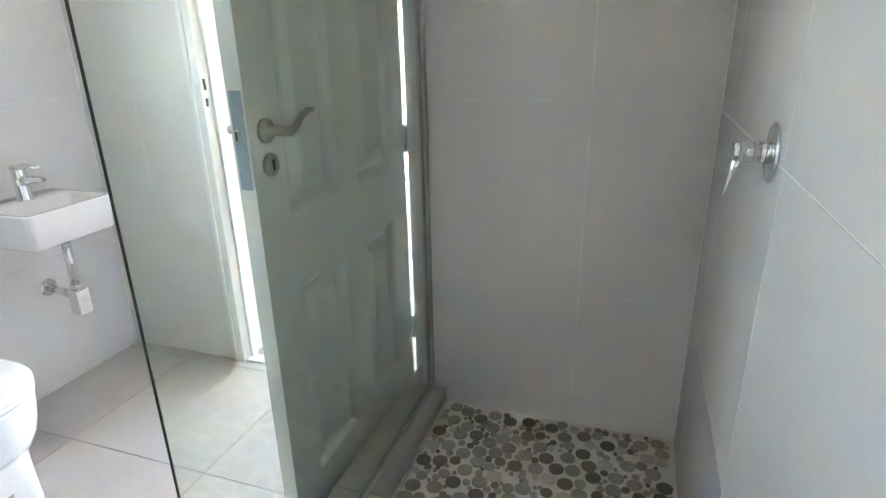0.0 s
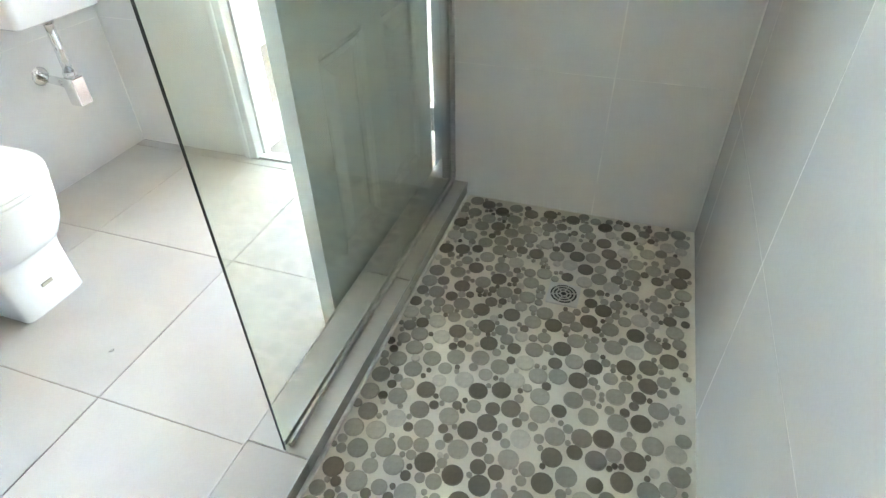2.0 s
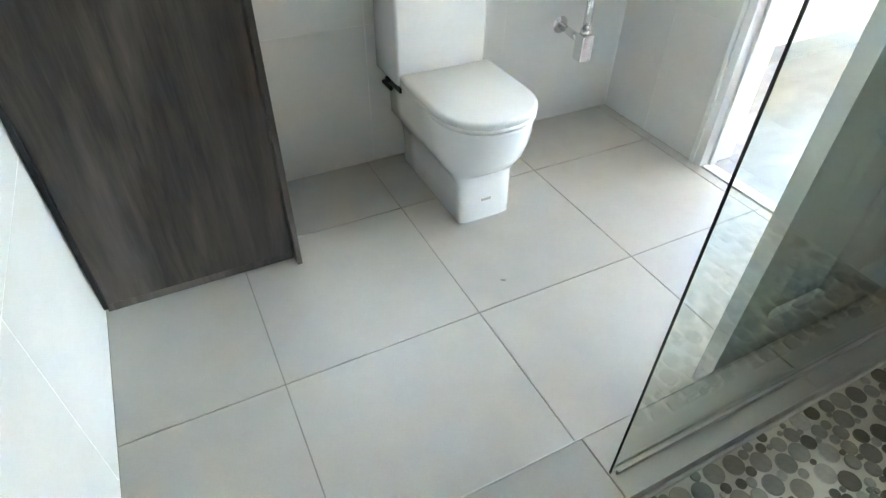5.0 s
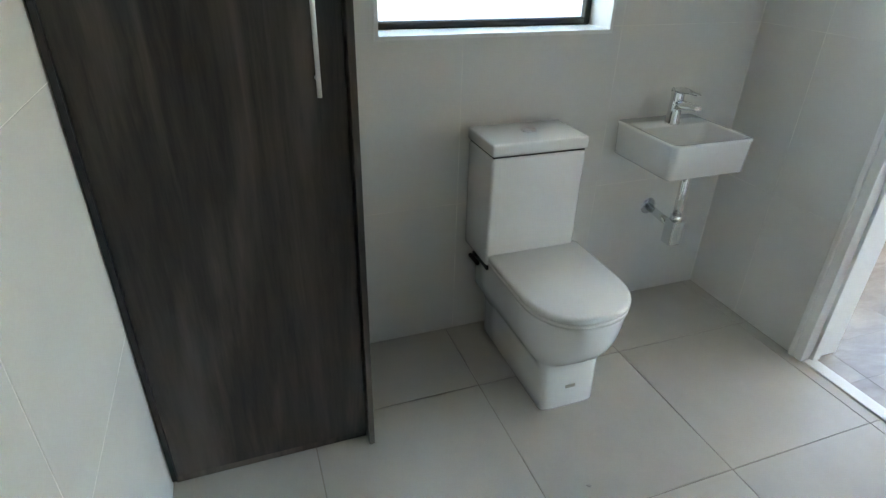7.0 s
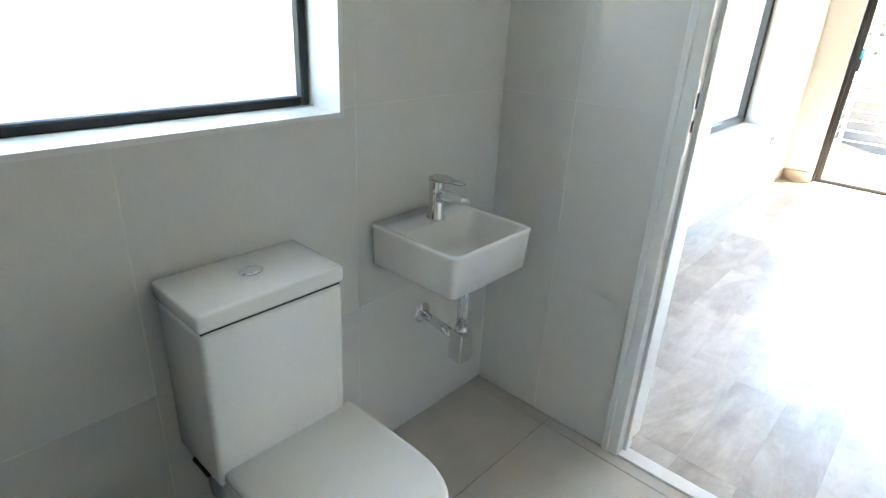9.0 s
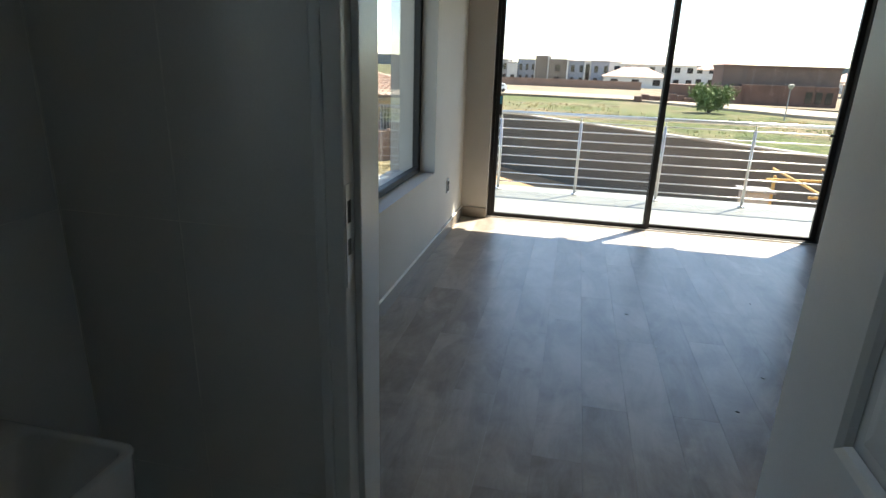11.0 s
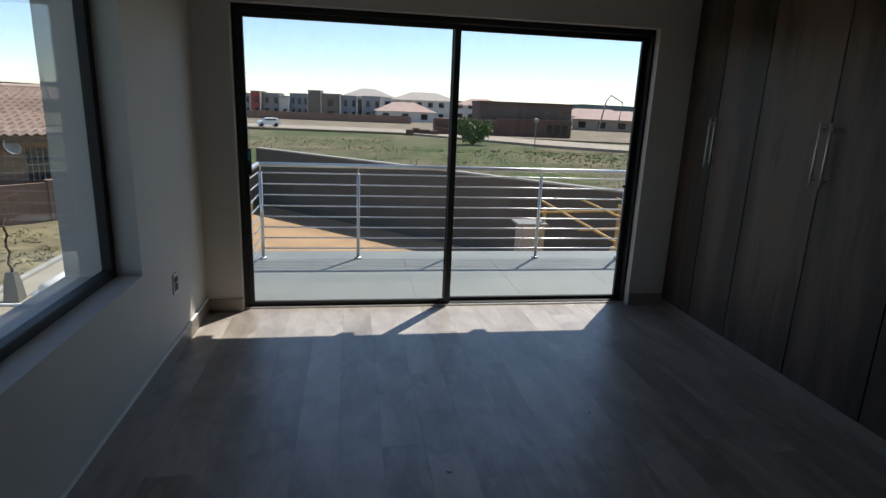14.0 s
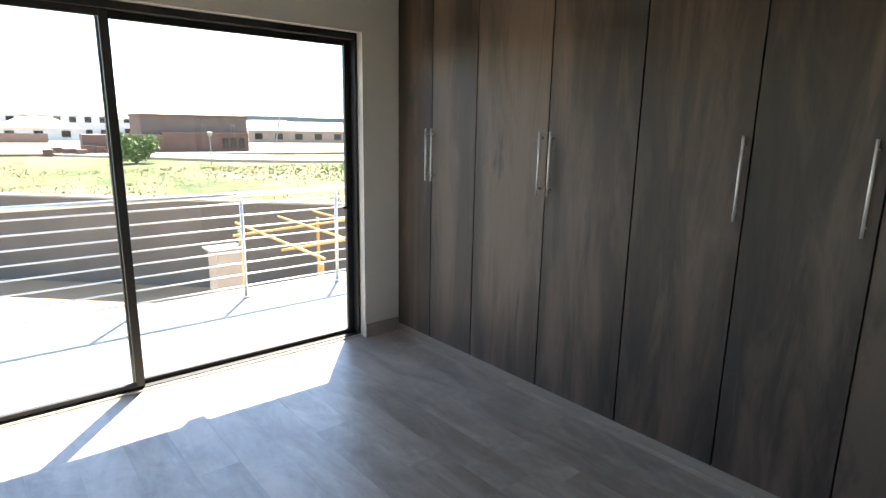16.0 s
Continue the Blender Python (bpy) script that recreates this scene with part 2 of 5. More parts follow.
def rod(bm, p0, p1, r, seg=16, r2=None, caps=True):
    p0, p1 = Vector(p0), Vector(p1)
    d = p1 - p0
    g = bmesh.ops.create_cone(bm, cap_ends=caps, segments=seg, radius1=r, radius2=r if r2 is None else r2, depth=d.length)
    m = Matrix.Translation((p0 + p1) / 2) @ d.to_track_quat("Z", "Y").to_matrix().to_4x4()
    bmesh.ops.transform(bm, matrix=m, verts=g["verts"])
    return bm


def tube(bm, pts, r, seg=12, taper=None):
    """A round bar bent along points."""
    pts = [Vector(p) for p in pts]
    rings = []
    for i, p in enumerate(pts):
        d = (pts[min(i + 1, len(pts) - 1)] - pts[max(i - 1, 0)]).normalized()
        q = d.to_track_quat("Z", "Y")
        rr = r if taper is None else r * taper[i]
        rings.append([bm.verts.new(p + q @ Vector((rr * math.cos(2 * math.pi * k / seg), rr * math.sin(2 * math.pi * k / seg), 0))) for k in range(seg)])
    for a, b in zip(rings, rings[1:]):
        for k in range(seg):
            bm.faces.new((a[k], a[(k + 1) % seg], b[(k + 1) % seg], b[k]))
    bm.faces.new(rings[0][::-1])
    bm.faces.new(rings[-1])
    return bm


def lathe(bm, profile, seg=32, m=None):
    """Turns (radius, height) pairs round z; m places the result."""
    rings = []
    for r, h in profile:
        rings.append([bm.verts.new((r * math.cos(2 * math.pi * k / seg), r * math.sin(2 * math.pi * k / seg), h)) for k in range(seg)])
    for a, b in zip(rings, rings[1:]):
        for k in range(seg):
            bm.faces.new((a[k], a[(k + 1) % seg], b[(k + 1) % seg], b[k]))
    bm.faces.new(rings[0][::-1])
    bm.faces.new(rings[-1])
    if m is not None:
        bmesh.ops.transform(bm, matrix=m, verts=[v for ring in rings for v in ring])
    return bm


def loft(bm, rings, close=True):
    """Skins closed outlines with the same count of points."""
    vs = [[bm.verts.new(p) for p in ring] for ring in rings]
    n = len(vs[0])
    for a, b in zip(vs, vs[1:]):
        for k in range(n):
            bm.faces.new((a[k], a[(k + 1) % n], b[(k + 1) % n], b[k]))
    if close:
        bm.faces.new(vs[0][::-1])
        bm.faces.new(vs[-1])
    return bm


def slab_cells(us, vs, inside):
    """Cells of a grid kept by inside(u, v)."""
    return [(i, j) for i in range(len(us) - 1) for j in range(len(vs) - 1) if inside((us[i] + us[i + 1]) / 2, (vs[j] + vs[j + 1]) / 2)]


def sheet(rect, holes, place, out, thick):
    """A flat piece with square holes, thick along out; place(u, v) gives the front's point."""
    u0, v0, u1, v1 = rect
    us = sorted({u0, u1, *[h for hole in holes for h in (hole[0], hole[2]) if u0 < h < u1]})
    vs = sorted({v0, v1, *[h for hole in holes for h in (hole[1], hole[3]) if v0 < h < v1]})
    keep = slab_cells(us, vs, lambda u, v: not any(h[0] < u < h[2] and h[1] < v < h[3] for h in holes))
    if not keep:
        return None
    bm = bmesh.new()
    cache = {}

    def vert(i, j):
        if (i, j) not in cache:
            cache[(i, j)] = bm.verts.new(place(us[i], vs[j]))
        return cache[(i, j)]
    faces = [bm.faces.new((vert(i, j), vert(i + 1, j), vert(i + 1, j + 1), vert(i, j + 1))) for i, j in keep]
    g = bmesh.ops.extrude_face_region(bm, geom=faces)
    bmesh.ops.translate(bm, vec=-Vector(out).normalized() * thick, verts=[e for e in g["geom"] if isinstance(e, bmesh.types.BMVert)])
    return bm


def tiling(parent, us, vs, holes, place, out, mat, name="tile", gap=0.004, thick=0.008, gap_v=None):
    """Lays single tiles between the joints us and vs, cut round the holes."""
    for i in range(len(us) - 1):
        for j in range(len(vs) - 1):
            gv_ = gap if gap_v is None else gap_v
            r = (us[i] + gap / 2, vs[j] + gv_ / 2, us[i + 1] - gap / 2, vs[j + 1] - gv_ / 2)
            if r[2] - r[0] < 0.004 or r[3] - r[1] < 0.004:
                continue
            hs = [(h[0] - gap / 2, h[1] - gap / 2, h[2] + gap / 2, h[3] + gap / 2) for h in holes if h[0] < r[2] and h[2] > r[0] and h[1] < r[3] and h[3] > r[1]]
            bm = sheet(r, hs, place, out, thick)
            if bm:
                part(name, bm, mat, parent)


def joints(lo, hi, first, step=0.6):
    a = [lo]
    p = first
    while p > lo + step + 0.01:
        p -= step
    while p < hi - 0.01:
        if p > lo + 0.01:
            a.append(p)
        p += step
    return a + [hi]


def linked(name, src, m, parent=None):
    """A further piece on the same mesh."""
    ob = new(name, src.data)
    ob.matrix_basis = m
    if parent is not None:
        ob.parent = parent
    return ob


# ---- plan of the two rooms ----
XL, XR, YN, YF = 0.087, 2.440, 1.862, 4.055      # bathroom faces
BX0, BY0, BY1 = 0.078, 4.20, 8.48              # bedroom faces
WX, CEIL = 3.57, 2.62                         # wardrobe fronts, ceiling
SHY, SHX, SHZ = 3.917, 1.590, 0.084           # shower: back wall, its free edge, floor
DOOR = (0.655, -0.04, 1.555, 2.06)              # hole for the inner door, x and z
BWIN = (2.592, 1.10, 3.41, 2.12)            # bathroom window, y and z
RWIN = (5.19, 0.625, 7.315, 2.12)             # bedroom window, y and z
SLIDE = (0.324, 0.0, 3.285, 2.09)             # sliding door, x and z

# floors: screed under both rooms
structure("floor_slab", boxed(-0.25, 1.5, -0.3, 4.4, 8.72, -0.03), M_CONC, "grey concrete floor slab under both rooms", "floor")

# walls
bw_holes = [(BWIN[0], BWIN[1], BWIN[2], BWIN[3])]
wall_west = structure("wall_west_bathroom", sheet((1.5, -0.03, 4.06, CEIL), bw_holes, lambda u, v: (XL - 0.0005, u, v), (1, 0, 0), 0.32), M_GROUT, "bathroom outer wall behind large pale tiles", "wall")
wall_bed_w = structure("wall_west_bedroom", sheet((4.06, -0.03, 8.72, CEIL), [RWIN], lambda u, v: (BX0, u, v), (1, 0, 0), 0.35), M_PLASTER, "painted plaster wall with a deep window reveal", "wall")
wall_mid = structure("wall_north_bathroom", sheet((XL - 0.001, -0.03, XR + 0.15, CEIL), [DOOR], lambda u, v: (u, YF + 0.0005, v), (0, -1, 0), 0.1485), M_GROUT, "tiled partition wall with a door opening", "wall")
wall_east = structure("wall_east_bathroom", sheet((1.5, -0.03, 4.056, CEIL), [], lambda u, v: (XR + 0.0005, u, v), (-1, 0, 0), 0.14), M_GROUT, "bathroom wall behind large pale tiles", "wall")
wall_shower = structure("wall_shower_back", boxed(SHX + 0.0005, SHY + 0.0005, -0.03, XR, YF, CEIL), M_GROUT, "thickened tiled wall behind the shower", "wall")
wall_south = structure("wall_south_bathroom", sheet((XL - 0.001, -0.03, XR, CEIL), [], lambda u, v: (u, YN - 0.0005, v), (0, 1, 0), 0.2), M_GROUT, "bathroom end wall behind large pale tiles", "wall")
structure("wall_south_bedroom", boxed(XR + 0.152, 4.062, -0.03, 4.25, BY0, CEIL), M_PLASTER, "painted plaster partition wall", "wall")
structure("wall_east_bedroom", boxed(4.25, 4.062, -0.03, 4.4, 8.72, CEIL), M_PLASTER, "painted plaster wall behind the wardrobes", "wall")
structure("wall_north_bedroom", sheet((BX0 + 0.001, -0.03, 4.25, CEIL), [(SLIDE[0], -0.04, SLIDE[2], SLIDE[3])], lambda u, v: (u, BY1, v), (0, -1, 0), 0.235), M_PLASTER, "painted plaster wall with a wide sliding door opening", "wall")
structure("ceiling_bathroom", boxed(-0.23, 1.5, CEIL + 0.002, XR + 0.15, 4.1, CEIL + 0.1), M_CEIL, "flat white painted ceiling", "ceiling")
structure("ceiling_bedroom", boxed(-0.25, 4.1, CEIL + 0.002, 4.4, 8.72, CEIL + 0.1), M_CEIL, "flat white painted ceiling", "ceiling")

# roof with a tiled eave, whose scalloped edge shades the floor
EAVE, EAVE_W, OUT_Y = 0.62, 0.33, 8.72
roof_bm = bmesh.new()
box(roof_bm, -0.25 - EAVE_W, 1.0, CEIL + 0.11, 6.0, OUT_Y + EAVE, CEIL + 0.18)
for k in range(8):
    x = -0.6 + k * 0.9
    box(roof_bm, x, OUT_Y + EAVE, CEIL + 0.1, x + 0.09, OUT_Y + EAVE + 0.05, CEIL + 0.2)
for k in range(9):
    y = 1.4 + k * 0.9
    box(roof_bm, -0.25 - EAVE_W - 0.06, y, CEIL + 0.1, -0.25 - EAVE_W, y + 0.16, CEIL + 0.2)
structure("roof_overhang", roof_bm, M_EXTW, "pale roof slab overhanging the outer walls", "roof")


# ---- bathroom openings and linings ----
def lined_window(name, label, x_face, y0, z0, y1, z1, setback, mull=(), lights=(), fw=0.045, pane_mat=M_GLASS):
    """A dark aluminium window in a wall that runs along y; mull: upright bars, lights: (y0, y1, heights of crossbars)."""
    w = thing(name, label, "window", (x_face, (y0 + y1) / 2, z0), kind="structure")
    fx0, fx1 = x_face - setback - 0.05, x_face - setback
    o = Vector((x_face, (y0 + y1) / 2, z0))

    def b(nm, a0, b0, c0, a1, b1, c1, mat, bev=0.004, lab=""):
        return part(nm, boxed(a0 - o.x, b0 - o.y, c0 - o.z, a1 - o.x, b1 - o.y, c1 - o.z, bevel=bev, seg=1), mat, w, lab)
    b("frame_jamb", fx0, y0, z0, fx1, y0 + fw, z1, M_ALU)
    b("frame_jamb", fx0, y1 - fw, z0, fx1, y1, z1, M_ALU)
    b("frame_sill_bar", fx0, y0 + fw, z0, fx1, y1 - fw, z0 + fw, M_ALU)
    b("frame_head", fx0, y0 + fw, z1 - fw, fx1, y1 - fw, z1, M_ALU)
    edges = [y0 + fw]
    for m0, m1 in mull:
        b("mullion", fx0 - 0.005, m0, z0 + fw, fx1 + 0.012, m1, z1 - fw, M_ALU)
        edges += [m0, m1]
    edges.append(y1 - fw)
    bays = list(zip(edges[::2], edges[1::2]))
    for (a, c), bars in zip(bays, lights or [()] * len(bays)):
        zs = [z0 + fw]
        for t0, t1 in bars:
            zs += [t0, t1]
        zs.append(z1 - fw)
        for t0, t1 in bars:
            mid = (t0 + t1) / 2
            b("transom", fx0 + 0.004, a, t0 + 0.004, fx1 - 0.004, c, t1 - 0.004, M_ALU)
            s1 = b("sash_rail", fx0 + 0.012, a, mid + 0.026, fx1 + 0.012, c, t1, M_ALU)
            s2 = b("sash_rail", fx0 + 0.012, a, t0, fx1 + 0.012, c, mid - 0.026, M_ALU)
            hb = bmesh.new()
            yc = (a + c) / 2
            box(hb, fx1 + 0.013 - o.x, yc - 0.03 - o.y, t1 - 0.035 - o.z, fx1 + 0.03 - o.x, yc + 0.03 - o.y, t1 - 0.015 - o.z, 0.004)
            tube(hb, [Vector((fx1 + 0.03, yc, t1 - 0.025)) - o, Vector((fx1 + 0.05, yc - 0.02, t1 - 0.025)) - o, Vector((fx1 + 0.055, yc - 0.11, t1 - 0.03)) - o], 0.008, 8)
            part("window_handle", hb, M_ALU, w, "small dark cast handle on a sash rail", True)
        for q0, q1 in zip(zs[::2], zs[1::2]):
            g = b("pane", fx0 + 0.022, a - 0.004, q0 - 0.004, fx0 + 0.026, c + 0.004, q1 + 0.004, pane_mat, 0)
            g.visible_shadow = pane_mat is M_OBSCURE
    return w


lined_window("window_1", "dark aluminium bathroom window with whitish obscured glass", XL, BWIN[0] + 0.012, BWIN[1] + 0.012, BWIN[2] - 0.012, BWIN[3] - 0.012, 0.12, fw=0.023, pane_mat=M_OBSCURE)
lined_window("window_2", "dark aluminium bedroom window with three opening lights", BX0, *RWIN, 0.115, [(5.965, 6.075)], [((0.905, 0.985), (1.427, 1.535)), ()])

# white reveal lining of the bathroom window
lin = thing("window_lining", "pale tiled lining inside the bathroom window reveal", "trim", (0, 0, 0), kind="structure")
part("sill", boxed(-0.04, BWIN[0], BWIN[1] - 0.0, XL + 0.004, BWIN[2], BWIN[1] + 0.012), M_WHITE, lin)
part("head_lining", boxed(-0.04, BWIN[0], BWIN[3] - 0.012, XL + 0.004, BWIN[2], BWIN[3]), M_WHITE, lin)
part("side_lining", boxed(-0.04, BWIN[0], BWIN[1] + 0.012, XL + 0.004, BWIN[0] + 0.012, BWIN[3] - 0.012), M_WHITE, lin)
part("side_lining", boxed(-0.04, BWIN[2] - 0.012, BWIN[1] + 0.012, XL + 0.004, BWIN[2], BWIN[3] - 0.012), M_WHITE, lin)

# door frame of the inner door
df = thing("door_frame", "white painted door frame with stop bead and strike plate", "door frame", (0, 0, 0), kind="structure")
for side, (a, c, d) in (("left", (0.655, 0.70, 0.645)), ("right", (1.555, 1.51, 1.565))):
    lo, hi = min(a, c), max(a, c)
    part("jamb", boxed(lo, 4.042, 0, hi, 4.225, 2.06, bevel=0.003), M_WHITE, df)
    s = 1 if side == "left" else -1
    part("stop_bead", boxed(min(c, c + s * 0.014), 4.085, 0, max(c, c + s * 0.014), 4.125, 2.03, bevel=0.003), M_WHITE, df)
    part("architrave", boxed(min(d, lo + 0.012 if s > 0 else d), 4.036, 0, max(d, hi - 0.012 if s < 0 else d) if s < 0 else lo + 0.012, 4.0545, 2.09, bevel=0.005), M_WHITE, df)
    part("architrave", boxed(min(d, lo + 0.012 if s > 0 else d), 4.201, 0, max(d, hi - 0.012 if s < 0 else d) if s < 0 else lo + 0.012, 4.219, 2.09, bevel=0.005), M_WHITE, df)
part("head", boxed(0.70, 4.042, 2.02, 1.51, 4.225, 2.06, bevel=0.003), M_WHITE, df)
part("strike_plate", boxed(0.699, 4.045, 1.03, 0.702, 4.072, 1.22, bevel=0.001), M_STEEL, df, "steel strike plate let into the jamb")
# black patches on the plate, painted as the shade in its holes
part("strike_hole", boxed(0.7015, 4.052, 1.09, 0.7027, 4.066, 1.12), M_GAPSHADE, df)
part("strike_hole", boxed(0.7015, 4.052, 1.15, 0.7027, 4.066, 1.19), M_GAPSHADE, df)
structure("threshold_strip", boxed(0.70, 4.052, -0.03, 1.51, 4.109, 0.006, bevel=0.003), M_WHITE, "white threshold strip between tile and laminate", "trim")

# inner door leaf, standing open at a right angle beside the shower screen
LX0, LX1, LY0, LY1, LZ0, LZ1 = 1.464, 1.504, 3.228, 4.028, 0.012, 2.02
door = thing("door_1", "white panelled interior door standing open", "door", (LX0, LY1, 0), kind="structure")
dl = Vector(door.location)
yc = (LY0 + LY1) / 2
cols = [(LY0 + 0.115, yc - 0.055), (yc + 0.055, LY1 - 0.115)]
rows = [(0.21, 0.76), (0.935, 1.86)]
pan = [(c0, r0, c1, r1) for c0, c1 in cols for r0, r1 in rows]
bm = sheet((LY0, LZ0, LY1, LZ1), pan, lambda u, v: Vector((LX1, u, v)) - dl, (1, 0, 0), LX1 - LX0)
part("leaf", bm, M_WHITE, door)
for p in pan:
    bm = bmesh.new()
    box(bm, LX0 + 0.013 - dl.x, p[0] - dl.y, p[1], LX1 - 0.013 - dl.x, p[2] - dl.y, p[3])
    for sx in (LX1, LX0):
        s = -1 if sx == LX1 else 1
        def ring(i, d):
            return [Vector((sx + s * d, p[0] + i, p[1] + i)) - dl, Vector((sx + s * d, p[2] - i, p[1] + i)) - dl, Vector((sx + s * d, p[2] - i, p[3] - i)) - dl, Vector((sx + s * d, p[0] + i, p[3] - i)) - dl]
        loft(bm, [ring(0.035, 0.014), ring(0.065, 0.004), ring(0.07, 0.003)])
        rs = [ring(0.0, 0.0), ring(0.012, 0.005), ring(0.02, 0.012)]
        vs = [[bm.verts.new(q) for q in r] for r in rs]
        for a, b in zip(vs, vs[1:]):
            for k in range(4):
                bm.faces.new((a[k], a[(k + 1) % 4], b[(k + 1) % 4], b[k]))
    part("door_panel", bm, M_WHITE, door)
HZ = 1.135
for s, sx in ((1, LX1), (-1, LX0)):
    bm = bmesh.new()
    hy = LY0 + 0.055
    toward = Matrix.Translation(Vector((sx, hy, HZ)) - dl) @ pose(0, 0, 0, 0, 90 * s, 0)
    lathe(bm, [(0.026, 0.0), (0.026, 0.006), (0.023, 0.010), (0.011, 0.011), (0.010, 0.04), (0.009, 0.048)], 28, toward)
    x = sx + s * 0.043
    tube(bm, [Vector((x, hy, HZ)) - dl, Vector((x + s * 0.006, hy + 0.02, HZ - 0.004)) - dl, Vector((x + s * 0.004, hy + 0.045, HZ + 0.004)) - dl, Vector((x, hy + 0.075, HZ + 0.022)) - dl, Vector((x, hy + 0.105, HZ + 0.031)) - dl, Vector((x, hy + 0.125, HZ + 0.030)) - dl], 0.0095, 12, [1.0, 1.0, 0.95, 0.85, 0.75, 0.6])
    part("lever_handle", bm, M_NICKEL, door, "brushed steel curved lever handle on a round rose", True)
    bm = bmesh.new()
    t2 = Matrix.Translation(Vector((sx, hy + 0.003, HZ - 0.072)) - dl) @ pose(0, 0, 0, 0, 90 * s, 0)
    lathe(bm, [(0.025, 0.0), (0.025, 0.006), (0.022, 0.009), (0.0, 0.009)][:3], 28, t2)
    esc = part("escutcheon", bm, M_NICKEL, door, "round steel keyhole escutcheon", True)
    # black patch on the escutcheon, the keyhole's shade as colour
    part("keyhole", boxed(sx + s * 0.009 - dl.x - 0.001, hy - dl.y, HZ - 0.084, sx + s * 0.0095 - dl.x + 0.001, hy + 0.007 - dl.y, HZ - 0.060), M_GAPSHADE, esc)
part("lock_plate", boxed(LX0 + 0.006 - dl.x, LY0 - 0.0015 - dl.y, 1.02, LX1 - 0.006 - dl.x, LY0 + 0.001 - dl.y, 1.22, bevel=0.0006, seg=1), plain("blue_tinted_steel", (0.34, 0.45, 0.54), 0.3, 0.7, vary=0.12, scale=30, bump=0.0), door, "bluish steel lock face plate on the door edge")
part("latch", boxed(LX0 + 0.014 - dl.x, LY0 - 0.011 - dl.y, 1.12, LX1 - 0.014 - dl.x, LY0 - 0.001 - dl.y, 1.145, bevel=0.003, seg=1), M_CHROME, door)
for hz in (0.30, 1.0, 1.80):
    bm = bmesh.new()
    rod(bm, Vector((LX1 + 0.004, LY1 + 0.006, hz - 0.045)) - dl, Vector((LX1 + 0.004, LY1 + 0.006, hz + 0.045)) - dl, 0.006, 12)
    box(bm, LX0 + 0.005 - dl.x, LY1 - 0.001 - dl.y, hz - 0.045, LX1 - dl.x, LY1 + 0.002 - dl.y, hz + 0.045)
    box(bm, LX1 - 0.002 - dl.x, LY1 + 0.006 - dl.y, hz - 0.045, LX1 + 0.003 - dl.x, LY1 + 0.03 - dl.y, hz + 0.045)
    part("hinge", bm, M_STEEL, door)

# shower kerb, an L of tiled hob
KX0, KX1, KY0, KY1, KZ = 1.532, 1.674, 2.485, 2.602, 0.137
kerb = thing("shower_kerb", "raised tiled shower kerb with mitred corner", "shower kerb", (KX0, KY0, 0), kind="structure")
ko = Vector(kerb.location)


def prism(pts, z0, z1, off):
    bm = bmesh.new()
    a = [bm.verts.new(Vector((x, y, z0)) - off) for x, y in pts]
    b = [bm.verts.new(Vector((x, y, z1)) - off) for x, y in pts]
    n = len(pts)
    bm.faces.new(a[::-1])
    bm.faces.new(b)
    for k in range(n):
        bm.faces.new((a[k], a[(k + 1) % n], b[(k + 1) % n], b[k]))
    return bm


g = 0.004
part("core", prism([(KX0 + g, KY0 + g), (XR, KY0 + g), (XR, KY1 - g), (KX1 - g, KY1 - g), (KX1 - g, SHY), (SHX, SHY), (SHX, YF), (KX0 + g, YF)], -0.03, KZ - 0.004, ko), M_FGROUT, kerb)
for a, b in ((KY0, 2.788), (2.788, 3.368), (3.368, SHY)):
    pts = [(KX0, a + g / 2), (KX1, a + g / 2 if a > KY0 else KY1), (KX1, b - g / 2), (KX0, b - g / 2)]
    if a == KY0:
        pts = [(KX0, KY0 + g), (KX1, KY1 + g * 0.5), (KX1, b - g / 2), (KX0, b - g / 2)]
    part("tile", prism(pts, KZ - 0.008, KZ, ko), M_FTILE, kerb)
    part("tile", boxed(KX0 - ko.x, a + g / 2 - ko.y, 0, KX0 + g - ko.x, b - g / 2 - ko.y, KZ - 0.0085), M_FTILE, kerb)
    part("tile", boxed(KX1 - g - ko.x, max(a, KY1) + g / 2 - ko.y, 0, KX1 - ko.x, b - g / 2 - ko.y, KZ - 0.0085), M_FTILE, kerb)
for a, b in ((KX0, 1.655), (1.655, 2.25), (2.25, XR)):
    y_at = lambda x: KY0 + (x - KX0) / (KX1 - KX0) * (KY1 - KY0)
    if a == KX0:
        pts = [(KX0 + g, KY0), (b - g / 2, KY0), (b - g / 2, y_at(b) - g)]
    elif b < 2.3:
        pts = [(a + g / 2, KY0), (b - g / 2, KY0), (b - g / 2, KY1), (KX1 + g, KY1), (a + g / 2, y_at(a) - g * 0.5)]
    else:
        pts = [(a + g / 2, KY0), (b, KY0), (b, KY1), (a + g / 2, KY1)]
    part("tile", prism(pts, KZ - 0.008, KZ, ko), M_FTILE, kerb)
    part("tile", boxed(a + g / 2 - ko.x, 0, 0, b - g / 2 - ko.x, g, KZ - 0.0085), M_FTILE, kerb)

